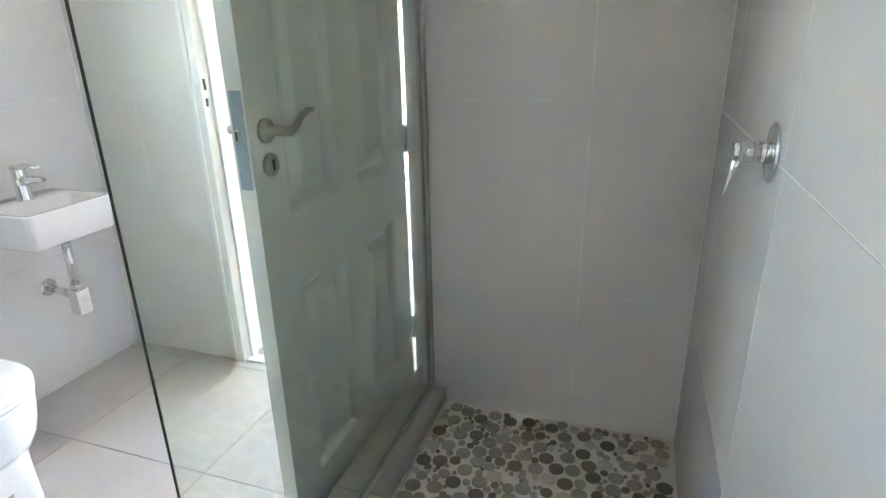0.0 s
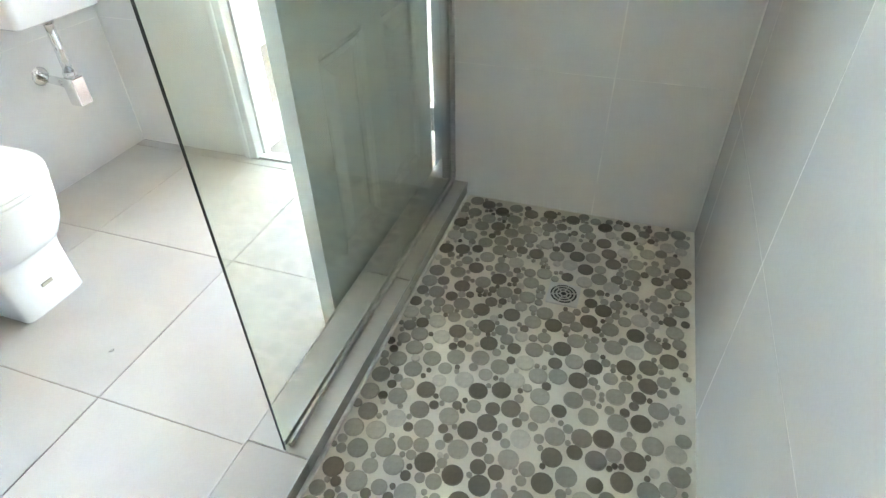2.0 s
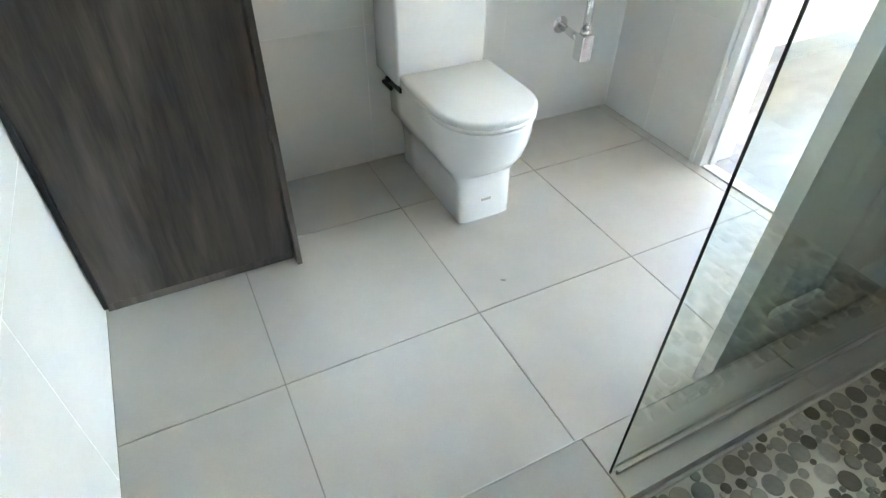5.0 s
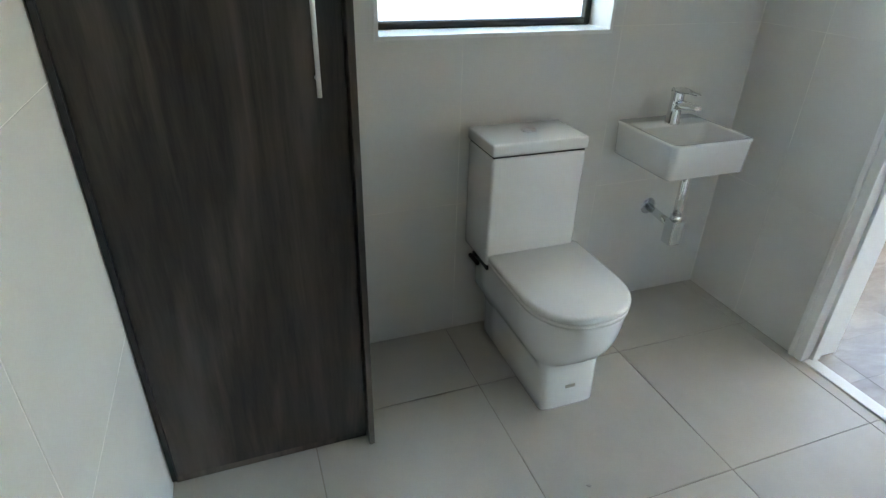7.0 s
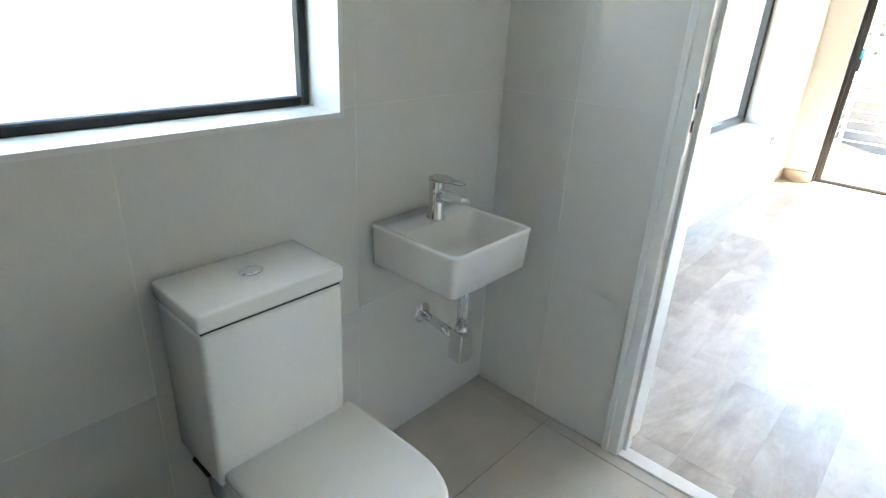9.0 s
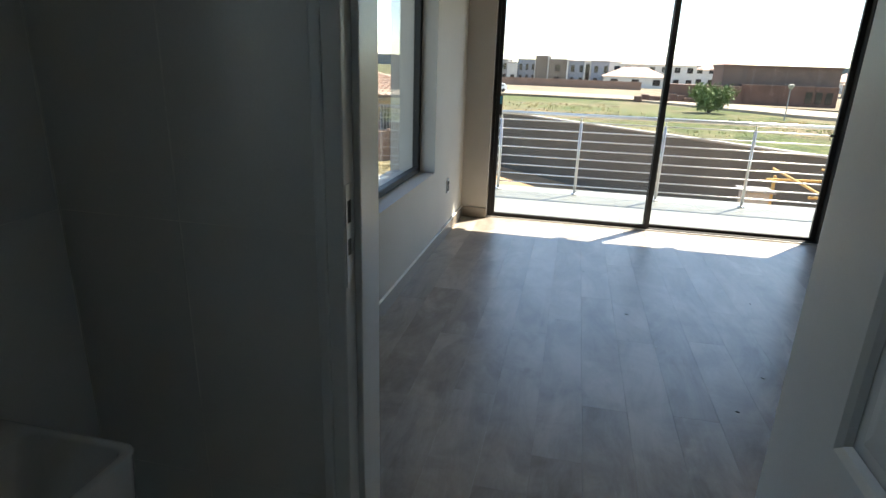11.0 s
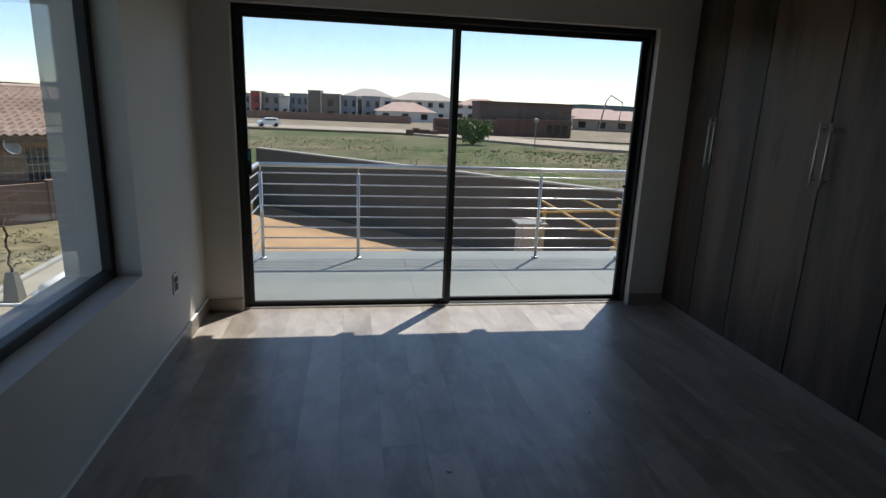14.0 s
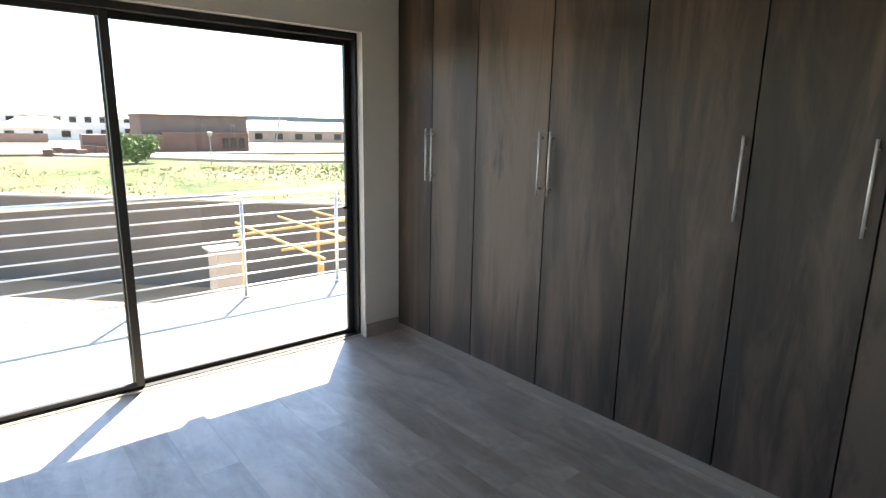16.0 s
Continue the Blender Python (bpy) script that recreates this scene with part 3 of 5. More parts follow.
part("tile", boxed(KX0 - ko.x, SHY + 0.001 - ko.y, KZ - 0.008, SHX - 0.012 - ko.x, YF - ko.y, KZ), M_FTILE, kerb)
for x0, y0, x1, y1 in ((KX1 + 0.0005, KY1 + 0.0005, KX1 + 0.004, SHY - 0.001), (KX1 + 0.004, KY1 + 0.0005, XR - 0.001, KY1 + 0.004), (KX0 - 0.0045, KY0 - 0.0045, XR - 0.001, KY0 - 0.0005), (KX0 - 0.0045, KY0 - 0.0005, KX0 - 0.0005, 3.89)):
    part("edge_trim", boxed(x0 - ko.x, y0 - ko.y, KZ - 0.010, x1 - ko.x, y1 - ko.y, KZ + 0.0015), M_CHANNEL, kerb, "slim grey metal tile edge trim")
fil = bmesh.new()
box(fil, KX1 + 0.0005 - ko.x, KY1 + 0.001 - ko.y, SHZ - 0.002, KX1 + 0.010 - ko.x, SHY - ko.y, SHZ + 0.012, 0.004)
box(fil, KX1 + 0.010 - ko.x, KY1 + 0.001 - ko.y, SHZ - 0.002, XR - 0.001 - ko.x, KY1 + 0.010 - ko.y, SHZ + 0.012, 0.004)
part("grout_fillet", fil, M_GROUT, kerb, "cream grout fillet inside the kerb")

# shower screen
scr = thing("shower_screen", "frameless clear greenish glass shower screen in a floor channel", "shower screen", (1.620, 2.793, KZ))
so = Vector(scr.location)
p = part("glass_panel", boxed(-0.003, 0.0, 0.004, 0.003, SHY - 0.004 - so.y, 1.95), M_SHGLASS, scr, "clear greenish toughened glass panel")
p.visible_shadow = False
part("glass_edge", boxed(-0.0022, -0.0015, 0.002, 0.0022, -0.0002, 1.95), M_RUBBER, scr, "dark polished front edge of the glass")
ch = bmesh.new()
box(ch, -0.010, 0.01, 0.0, -0.0045, SHY - 0.002 - so.y, 0.014)
box(ch, 0.0045, 0.01, 0.0, 0.010, SHY - 0.002 - so.y, 0.014)
part("floor_channel", ch, M_CHANNEL, scr, "slim metal channel under the glass")
ch = bmesh.new()
box(ch, -0.012, SHY - 0.02 - so.y, 0.014, -0.0045, SHY - 0.001 - so.y, 1.95)
box(ch, 0.0045, SHY - 0.02 - so.y, 0.014, 0.012, SHY - 0.001 - so.y, 1.95)
part("wall_channel", ch, M_CHANNEL, scr, "slim metal channel fixing the glass to the wall")


# ---- bathroom fittings ----
def outline(x0, x1, half, cap, power, z, yc=0.0, n=18, back=0.012, rear=None):
    """Closed outline, square at the back (x0), as wide there as rear, and rounded at the front (x1)."""
    rear = half if rear is None else rear
    pts = []
    for k in range(n + 1):
        a = -math.pi / 2 + math.pi * k / n
        cx, sy = math.cos(a), math.sin(a)
        px = x1 - cap + cap * math.copysign(abs(cx) ** (2 / power), cx)
        py = half * math.copysign(abs(sy) ** (2 / power), sy)
        pts.append((px, yc + py, z))
    for k in (1, 2, 3):
        f = 1 - (1 - k / 4) ** 2
        pts.append((x1 - cap + (x0 + back - x1 + cap) * k / 4, yc + half + (rear - half) * f, z))
    pts += [(x0 + back, yc + rear, z), (x0, yc + rear - back, z), (x0, yc - rear + back, z), (x0 + back, yc - rear, z)]
    for k in (3, 2, 1):
        f = 1 - (1 - k / 4) ** 2
        pts.append((x1 - cap + (x0 + back - x1 + cap) * k / 4, yc - half - (rear - half) * f, z))
    return [Vector(q) for q in pts]


toilet = thing("toilet", "white ceramic close-coupled toilet with closed seat lid", "toilet", (XL, 3.086, 0))
bm = bmesh.new()
secs = [(0.05, 0.530, 0.100, 0.035, 5, 0.0), (0.05, 0.532, 0.102, 0.035, 5, 0.006), (0.045, 0.528, 0.101, 0.035, 5, 0.08), (0.04, 0.526, 0.103, 0.04, 4.5, 0.15), (0.035, 0.529, 0.109, 0.06, 4, 0.178), (0.03, 0.545, 0.124, 0.10, 3.2, 0.198),
        (0.025, 0.574, 0.142, 0.14, 2.6, 0.222), (0.02, 0.598, 0.157, 0.17, 2.4, 0.26), (0.02, 0.611, 0.165, 0.18, 2.35, 0.30), (0.02, 0.618, 0.169, 0.185, 2.35, 0.34), (0.02, 0.621, 0.171, 0.187, 2.35, 0.375), (0.02, 0.621, 0.171, 0.187, 2.35, 0.386), (0.025, 0.617, 0.168, 0.184, 2.35, 0.39)]
loft(bm, [outline(*s, rear=min(s[2], 0.142)) for s in secs])
part("pan", bm, M_CERAMIC, toilet, "", True)
bm = bmesh.new()
loft(bm, [outline(0.19, 0.627, 0.173, 0.190, 2.35, z) for z in (0.392, 0.406)])
part("seat_ring", bm, M_SEAT, toilet, "", True)
bm = bmesh.new()
loft(bm, [outline(0.185 + i, 0.629 - i, 0.174 - i, 0.192 - i, 2.35, z) for i, z in ((0.003, 0.408), (0.0, 0.411), (0.0, 0.424), (0.003, 0.430), (0.012, 0.433))])
part("seat_lid", bm, M_SEAT, toilet, "closed white seat lid", True)
part("cistern", boxed(0.008, -0.184, 0.392, 0.208, 0.152, 0.776, bevel=0.012, seg=3), M_CERAMIC, toilet, "", True)
part("cistern_lid", boxed(0.006, -0.187, 0.7805, 0.211, 0.155, 0.822, bevel=0.008, seg=3), M_CERAMIC, toilet, "", True)
# black block between cistern and lid, put in for the gap's shade
part("lid_seam", boxed(0.014, -0.178, 0.765, 0.202, 0.146, 0.782), M_GAPSHADE, toilet, "black filler painted as the shade in the gap under the cistern lid")
bm = bmesh.new()
lathe(bm, [(0.024, 0.0), (0.024, 0.004), (0.021, 0.006)], 28, Matrix.Translation((0.107, -0.015, 0.822)) @ Matrix.Diagonal((0.8, 1.1, 1, 1)))
part("flush_button", bm, M_CHROME, toilet, "chrome flush button", True)
part("badge", boxed(0.526, -0.018, 0.080, 0.5315, 0.018, 0.091, bevel=0.001), M_NICKEL, toilet)
for s in (-1, 1):
    bm = bmesh.new()
    rod(bm, (0.06, s * 0.13, 0.36), (0.06, s * 0.165, 0.36), 0.012, 10)
    box(bm, 0.03, s * 0.14 - 0.012, 0.34, 0.15, s * 0.14 + 0.012, 0.388)
    rod(bm, (0.02, s * 0.16, 0.335), (0.09, s * 0.16, 0.335), 0.008, 8)
    part("fixing_bracket", bm, M_ALU, toilet, "dark fixing bracket under the cistern")

basin = thing("wash_basin", "small white rectangular wall-hung hand basin", "wash basin", (XL, 3.655, 0.674))
bm = bmesh.new()
W, D, H = 0.169, 0.326, 0.124


def rrect(x0, x1, h, r, z, n=5):
    pts = []
    for cx, cy, a0 in ((x1 - r, h - r, 0), (x0 + r, h - r, 90), (x0 + r, -h + r, 180), (x1 - r, -h + r, 270)):
        for k in range(n + 1):
            a = radians(a0 + 90 * k / n)
            pts.append(Vector((cx + r * math.cos(a), cy + r * math.sin(a), z)))
    return pts


loft(bm, [rrect(0.002, D - 0.012, W - 0.014, 0.02, 0.0), rrect(0.002, D - 0.005, W - 0.008, 0.022, 0.006), rrect(0.002, D, W - 0.003, 0.022, H - 0.01), rrect(0.002, D + 0.001, W, 0.022, H - 0.004), rrect(0.004, D - 0.002, W - 0.003, 0.020, H),
          rrect(0.115, D - 0.012, W - 0.014, 0.025, H), rrect(0.118, D - 0.015, W - 0.017, 0.025, H - 0.006), rrect(0.135, D - 0.04, W - 0.05, 0.03, 0.035), rrect(0.16, D - 0.07, W - 0.09, 0.03, 0.027)])
part("bowl", bm, M_CERAMIC, basin, "", True)
bm = bmesh.new()
lathe(bm, [(0.024, 0.0), (0.024, 0.003), (0.02, 0.004), (0.006, 0.003)], 24, Matrix.Translation((0.215, 0.0, 0.027)))
part("waste_plug", bm, M_CHROME, basin, "chrome waste plug", True)
bm = bmesh.new()
rod(bm, (0.06, -0.10, -0.012), (0.06, -0.10, 0.004), 0.012, 12)
box(bm, 0.04, -0.12, -0.014, 0.085, -0.085, -0.004, 0.003)
part("wall_bolt", bm, M_ALU, basin)

tap = thing("basin_tap", "chrome single-lever basin mixer tap", "tap", (XL + 0.092, 3.664, 0.798))
bm = bmesh.new()
lathe(bm, [(0.027, 0.0), (0.027, 0.004), (0.024, 0.010), (0.0225, 0.07), (0.023, 0.108), (0.021, 0.114)], 24)
part("body", bm, M_CHROME, tap, "", True)
bm = bmesh.new()
loft(bm, [[Vector((x, s * w, z)) for s, z in ((-1, z0), (1, z0), (1, z1), (-1, z1))] for x, w, z0, z1 in ((0.0, 0.017, 0.045, 0.085), (0.05, 0.016, 0.062, 0.088), (0.10, 0.014, 0.070, 0.086), (0.115, 0.012, 0.072, 0.084))])
bmesh.ops.bevel(bm, geom=list(bm.edges), offset=0.004, segments=2, affect='EDGES')
part("spout", bm, M_CHROME, tap, "", True)
bm = bmesh.new()
loft(bm, [[Vector((x, s * w, z)) for s, z in ((-1, z0), (1, z0), (1, z1), (-1, z1))] for x, w, z0, z1 in ((-0.02, 0.018, 0.108, 0.124), (0.02, 0.018, 0.112, 0.130), (0.06, 0.013, 0.118, 0.127), (0.10, 0.011, 0.120, 0.125))])
bmesh.ops.bevel(bm, geom=list(bm.edges), offset=0.003, segments=2, affect='EDGES')
part("lever", bm, M_CHROME, tap, "", True)

trap = thing("bottle_trap", "chrome square bottle trap under the basin", "bottle trap", (XL + 0.195, 3.69, 0.352))
bm = bmesh.new()
rod(bm, (0, 0, 0.10), (0, 0, 0.323), 0.016, 20)
rod(bm, (0, 0, 0.285), (0, 0, 0.31), 0.021, 20)
rod(bm, (0, 0, 0.098), (0, 0, 0.118), 0.022, 20)
part("tail_pipe", bm, M_CHROME, trap, "", True)
part("bottle", boxed(-0.026, -0.026, 0.0, 0.026, 0.026, 0.10, bevel=0.004), M_CHROME, trap)
bm = bmesh.new()
rod(bm, (-0.02, 0, 0.068), (-0.198, 0.03, 0.068), 0.015, 18)
part("waste_pipe", bm, M_CHROME, trap, "", True)
bm = bmesh.new()
lathe(bm, [(0.036, 0.0), (0.036, 0.003), (0.024, 0.012), (0.017, 0.013)], 24, Matrix.Translation((-0.199, 0.03, 0.068)) @ pose(0, 0, 0, 0, 90, 0))
part("wall_flange", bm, M_CHROME, trap, "", True)

mixer = thing("shower_mixer", "chrome concealed shower mixer with round plate and lever", "shower mixer", (XR - 0.001, 3.252, 1.132))
bm = bmesh.new()
lathe(bm, [(0.056, 0.0), (0.056, 0.004), (0.052, 0.007), (0.02, 0.008)], 40, pose(0, 0, 0, 0, -90, 0))
part("wall_plate", bm, M_CHROME, mixer, "", True)
mixer.scale = (0.74, 0.83, 0.83)
bm = bmesh.new()
lathe(bm, [(0.020, 0.007), (0.020, 0.022), (0.0188, 0.023), (0.0188, 0.026), (0.020, 0.027), (0.020, 0.052), (0.0185, 0.053), (0.0185, 0.055), (0.020, 0.056), (0.020, 0.074), (0.017, 0.077)], 28, pose(0, 0, 0, 0, -90, 0))
part("valve_body", bm, M_CHROME, mixer, "", True)
bm = bmesh.new()
loft(bm, [[Vector((-x + q0, w * q, z)) for q0, q in ((-t, -1), (-t, 1), (t, 1), (t, -1))] for x, w, z, t in ((0.067, 0.014, -0.006, 0.008), (0.071, 0.009, -0.034, 0.005), (0.077, 0.007, -0.060, 0.003), (0.083, 0.006, -0.088, 0.002))])
bmesh.ops.bevel(bm, geom=list(bm.edges), offset=0.0015, segments=2, affect='EDGES')
part("lever", bm, M_CHROME, mixer, "", True)

# tall linen cupboard in the corner
cup = thing("linen_cupboard", "tall dark wood-grain cupboard with a bar handle", "cupboard", (XL + 0.002, YN + 0.004, 0))
CD, CW = 0.551 - XL - 0.002, 2.436 - YN - 0.004
part("side_panel", boxed(0.0, CW - 0.016, 0.0, CD + 0.02, CW, 2.58, bevel=0.001, seg=1), M_CUP, cup)
part("carcass", boxed(0.0, 0.02, 0.06, CD - 0.018, CW - 0.018, 2.58), M_CUP, cup)
part("kick_board", boxed(CD - 0.035, 0.004, 0.0, CD - 0.02, CW - 0.018, 0.06), M_CUP, cup)
cd = part("door", boxed(CD - 0.016, 0.016, 0.045, CD + 0.002, CW - 0.020, 2.56, bevel=0.001, seg=1), M_CUP, cup)
part("filler_strip", boxed(CD - 0.02, 0.0, 0.03, CD + 0.004, 0.013, 2.58, bevel=0.001, seg=1), M_ALU, cup, "dark filler strip against the wall")


def bar_handle(parent, x, y, z0, z1, face, r=0.006):
    """An upright bar handle on two feet, standing x in front of the face."""
    bm = bmesh.new()
    rod(bm, (x, y, z0), (x, y, z1), r, 14)
    for z in (z0 + 0.035, z1 - 0.035):
        rod(bm, (x, y, z), (face, y, z), r * 0.8, 10)
    return part("handle", bm, M_STEEL, parent, "brushed steel bar handle", True)


bar_handle(cd, CD + 0.035, 2.352 - YN - 0.004, 1.072, 1.455, CD, 0.0052)

# shower floor: grout bed, drain, round pebbles come last
structure("shower_floor", boxed(KX1, KY1, -0.029, XR, SHY, SHZ), plain("shower_grout", (0.84, 0.80, 0.71), 0.75, vary=0.06, scale=5, bump=0.25, fine=120), "cream grouted shower floor", "floor")
DX, DY = 2.088, 3.496
drain = thing("floor_drain", "square stainless steel shower drain grate", "floor drain", (DX, DY, SHZ), kind="structure")
DR = 0.044
part("plate", boxed(-DR, -DR, 0, DR, DR, 0.005, bevel=0.001, seg=1), M_STEEL, drain)
# flat black disc gives the shade below the grate, no real depth
part("grate_well", (lambda q: (rod(q, (0, 0, 0.0048), (0, 0, 0.0056), 0.037, 32), q)[1])(bmesh.new()), M_GAPSHADE, drain, "black disc painted as the shade behind the grate")
for ring_r in (0.010, 0.020, 0.030):
    bm = bmesh.new()
    lathe(bm, [(ring_r - 0.0022, 0.0054), (ring_r - 0.0022, 0.0066), (ring_r + 0.0022, 0.0066), (ring_r + 0.0022, 0.0054)], 28)
    part("grate_ring", bm, M_CHANNEL, drain)
for k in range(6):
    bm = bmesh.new()
    box(bm, 0.008, -0.0018, 0.0055, 0.037, 0.0018, 0.0064)
    bmesh.ops.transform(bm, matrix=pose(0, 0, 0, 0, 0, 60 * k + 15), verts=bm.verts)
    part("grate_spoke", bm, M_CHANNEL, drain)


# ---- bedroom ----
sl = thing("door_2", "closed dark aluminium sliding glass door to the balcony", "sliding door", (SLIDE[0], 8.54, 0), kind="structure")
lo = Vector(sl.location)


def sb(nm, x0, y0, z0, x1, y1, z1, mat=M_ALU, bev=0.003, lab="", parent=None):
    return part(nm, boxed(x0 - lo.x, y0 - lo.y, z0, x1 - lo.x, y1 - lo.y, z1, bevel=bev, seg=1), mat, parent or sl, lab)


FX0, FX1, FZ = SLIDE[0] + 0.002, SLIDE[2] - 0.002, SLIDE[3] - 0.002
sb("frame_jamb", FX0, 8.54, 0, FX0 + 0.03, 8.63, FZ)
sb("frame_jamb", FX1 - 0.022, 8.54, 0, FX1, 8.63, FZ)
sb("frame_head", FX0 + 0.03, 8.54, FZ - 0.04, FX1 - 0.022, 8.63, FZ)
sb("frame_track", FX0 + 0.03, 8.54, 0, FX1 - 0.022, 8.63, 0.018)
sb("track_edge", FX0 + 0.0, 8.525, 0, FX1, 8.5395, 0.012, M_RAILM, 0.001, "bright edge trim along the track")
MX = 1.822
for a, b, y in ((FX0 + 0.03, MX + 0.026, 8.552), (MX - 0.026, FX1 - 0.022, 8.595)):
    sash = sb("sash", a, y, 0.019, a + 0.036, y + 0.03, FZ - 0.041)
    sb("stile", b - 0.045, y, 0.019, b, y + 0.03, FZ - 0.041, parent=sl)
    sb("rail", a + 0.036, y, 0.019, b - 0.045, y + 0.03, 0.046)
    sb("rail", a + 0.036, y, FZ - 0.078, b - 0.045, y + 0.03, FZ - 0.041)
    gp = sb("pane", a + 0.03, y + 0.012, 0.04, b - 0.04, y + 0.017, FZ - 0.07, M_GLASS, 0)
    gp.visible_shadow = False
sb("pull_handle", FX0 + 0.062, 8.53, 0.98, FX0 + 0.088, 8.552, 1.16, M_ALU, 0.005, "dark pull handle")
sb("film_tab", FX0 + 0.066, 8.5295, 1.08, FX0 + 0.084, 8.531, 1.15, M_BLUE, 0, "scrap of blue protective film")
sb("lock_catch", FX1 - 0.10, 8.58, 0.93, FX1 - 0.04, 8.596, 0.95, M_ALU, 0.003, "small dark catch")

# wardrobes: a wall of wood-grain doors
DOORS = [(8.475, 8.10), (8.10, 7.682), (7.682, 7.13), (7.13, 6.605), (6.605, 6.108), (6.108, 5.66), (5.66, 5.15), (5.15, 4.68), (4.68, 4.22)]
UNITS = [(0, 1), (2, 3), (4,), (5, 6), (7, 8)]
HANDLE_Y = {0: 8.128, 1: 8.07, 2: 7.163, 3: 7.093, 4: 6.132, 5: 5.70, 6: 5.62, 7: 4.72, 8: 4.64}
for unit in UNITS:
    y1, y0 = DOORS[unit[0]][0], DOORS[unit[-1]][1]
    w = thing("wardrobe", "tall built-in wardrobe with grey-brown wood-grain doors" if len(unit) > 1 else "single-door built-in wardrobe with grey-brown wood grain", "wardrobe", (WX, y0, 0), "wardrobes along the bedroom wall")
    # carcass is blackened so that its colour gives the door gaps their shade
    part("carcass", boxed(0.022, 0.002, 0.055, 0.62, y1 - y0 - 0.002, 2.6), M_GAPSHADE, w, "carcass coloured black as the shade in the door gaps")
    for i in unit:
        a, b = DOORS[i][1] - y0 + 0.0035, DOORS[i][0] - y0 - 0.0035
        d = part("door", boxed(0.0, a, 0.055, 0.018, b, 2.575, bevel=0.001, seg=1), M_WARD, w)
        bar_handle(d, -0.03, HANDLE_Y[i] - y0, 1.150, 1.488, 0.0)
structure("wardrobe_plinth", boxed(WX + 0.004, 4.22, 0.0, WX + 0.03, 8.475, 0.053), M_PLINTH, "wood-grain plinth under the wardrobes", "trim")

# skirtings
sk = bmesh.new()
box(sk, BX0 + 0.001, 4.225, 0, BX0 + 0.014, BY1 - 0.001, 0.098, 0.003)
structure("baseboard_west", sk, M_SKIRT, "pale wood-grain skirting along the window wall", "trim")
# white strip added for the highlight on the skirting's top edge
structure("baseboard_bead", boxed(BX0 + 0.001, 4.225, 0.0985, BX0 + 0.016, BY1 - 0.002, 0.107, bevel=0.002), M_WHITE, "white strip painted as the highlight along the skirting's top edge", "trim")
sk = bmesh.new()
box(sk, BX0 + 0.0165, BY1 - 0.014, 0, SLIDE[0], BY1 - 0.001, 0.098, 0.003)
structure("baseboard_north_1", sk, M_SKIRT, "short pale wood-grain skirting on the pier", "trim")
structure("baseboard_north_2", boxed(SLIDE[2], BY1 - 0.014, 0, WX - 0.002, BY1 - 0.001, 0.098, bevel=0.003), M_SKIRT, "short pale wood-grain skirting on the pier", "trim")

# wall socket
sc = thing("wall_socket", "white wall socket with black switch inserts", "wall socket", (BX0, 7.793, 0.435))
part("plate", boxed(0.0005, -0.04, -0.06, 0.009, 0.04, 0.06, bevel=0.004), M_SOCKET, sc)
part("socket_insert", boxed(0.0085, -0.028, -0.045, 0.0115, 0.028, 0.0, bevel=0.001, seg=1), M_RUBBER, sc)
part("switch", boxed(0.0085, -0.028, 0.006, 0.013, -0.004, 0.04, bevel=0.001, seg=1), M_RUBBER, sc)
part("switch", boxed(0.0085, 0.004, 0.006, 0.012, 0.028, 0.04, bevel=0.001, seg=1), M_RUBBER, sc)

# ---- balcony ----
structure("balcony_slab", boxed(0.05, 8.722, -0.3, 6.0, 10.36, -0.0405), M_CONC, "concrete balcony slab", "balcony floor")
balc_floor = thing("balcony_floor", "grey tiled balcony floor", "floor", (0, 0, 0), kind="structure")
tiling(balc_floor, joints(0.05, 6.0, 0.72, 0.9), joints(8.635, 10.35, 9.74, 2.0), [], lambda u, v: (u, v, -0.038), (0, 0, 1), M_BALC, gap=0.002, thick=0.012)
RY = 10.065


def railing(name, label, p0, p1, posts, z_rail=0.912):
    r = thing(name, label, "railing", p0)
    d = Vector(p1) - Vector(p0)
    bm = bmesh.new()
    rod(bm, (0, 0, z_rail), d + Vector((0, 0, z_rail)), 0.022, 20)
    part("top_rail", bm, M_RAILM, r, "round brushed steel top rail", True)
    for s in posts:
        q = d.normalized() * s
        bm = bmesh.new()
        rod(bm, q + Vector((0, 0, -0.018)), q + Vector((0, 0, 0.84)), 0.0165, 18)
        rod(bm, q + Vector((0, 0, 0.83)), q + Vector((0, 0, z_rail)), 0.008, 10)
        rod(bm, q + Vector((0, 0, -0.018)), q + Vector((0, 0, 0.0)), 0.042, 20, 0.034)
        part("post", bm, M_RAILM, r, "", True)
    for k in range(8):
        z = 0.088 + k * 0.1065
        bm = bmesh.new()
        rod(bm, (0, 0, z), d + Vector((0, 0, z)), 0.007, 8)
        part("wire", bm, M_RAILM, r, "", True)
    return r


railing("railing", "brushed steel balcony railing with thin horizontal bars", (0.215, RY, -0.02), (6.0, RY, -0.02), [0.02, 0.945, 1.875, 2.81, 3.745, 4.68])
railing("railing", "short brushed steel railing at the balcony end", (0.215, 8.73, -0.02), (0.215, RY - 0.03, -0.02), [0.5])

# ---- outside ----
GZ = -3.0
m, nt, b = material("veld")
v = coords(nt)
big, mid_n, fine_n = noise_tex(nt, v, 0.06, 6, 0.6), noise_tex(nt, v, 0.5, 8, 0.75), noise_tex(nt, v, 6.0, 6, 0.8)
dry = ramp(nt, mid_n, [(0.32, (0.10, 0.080, 0.040)), (0.66, (0.36, 0.285, 0.165))])
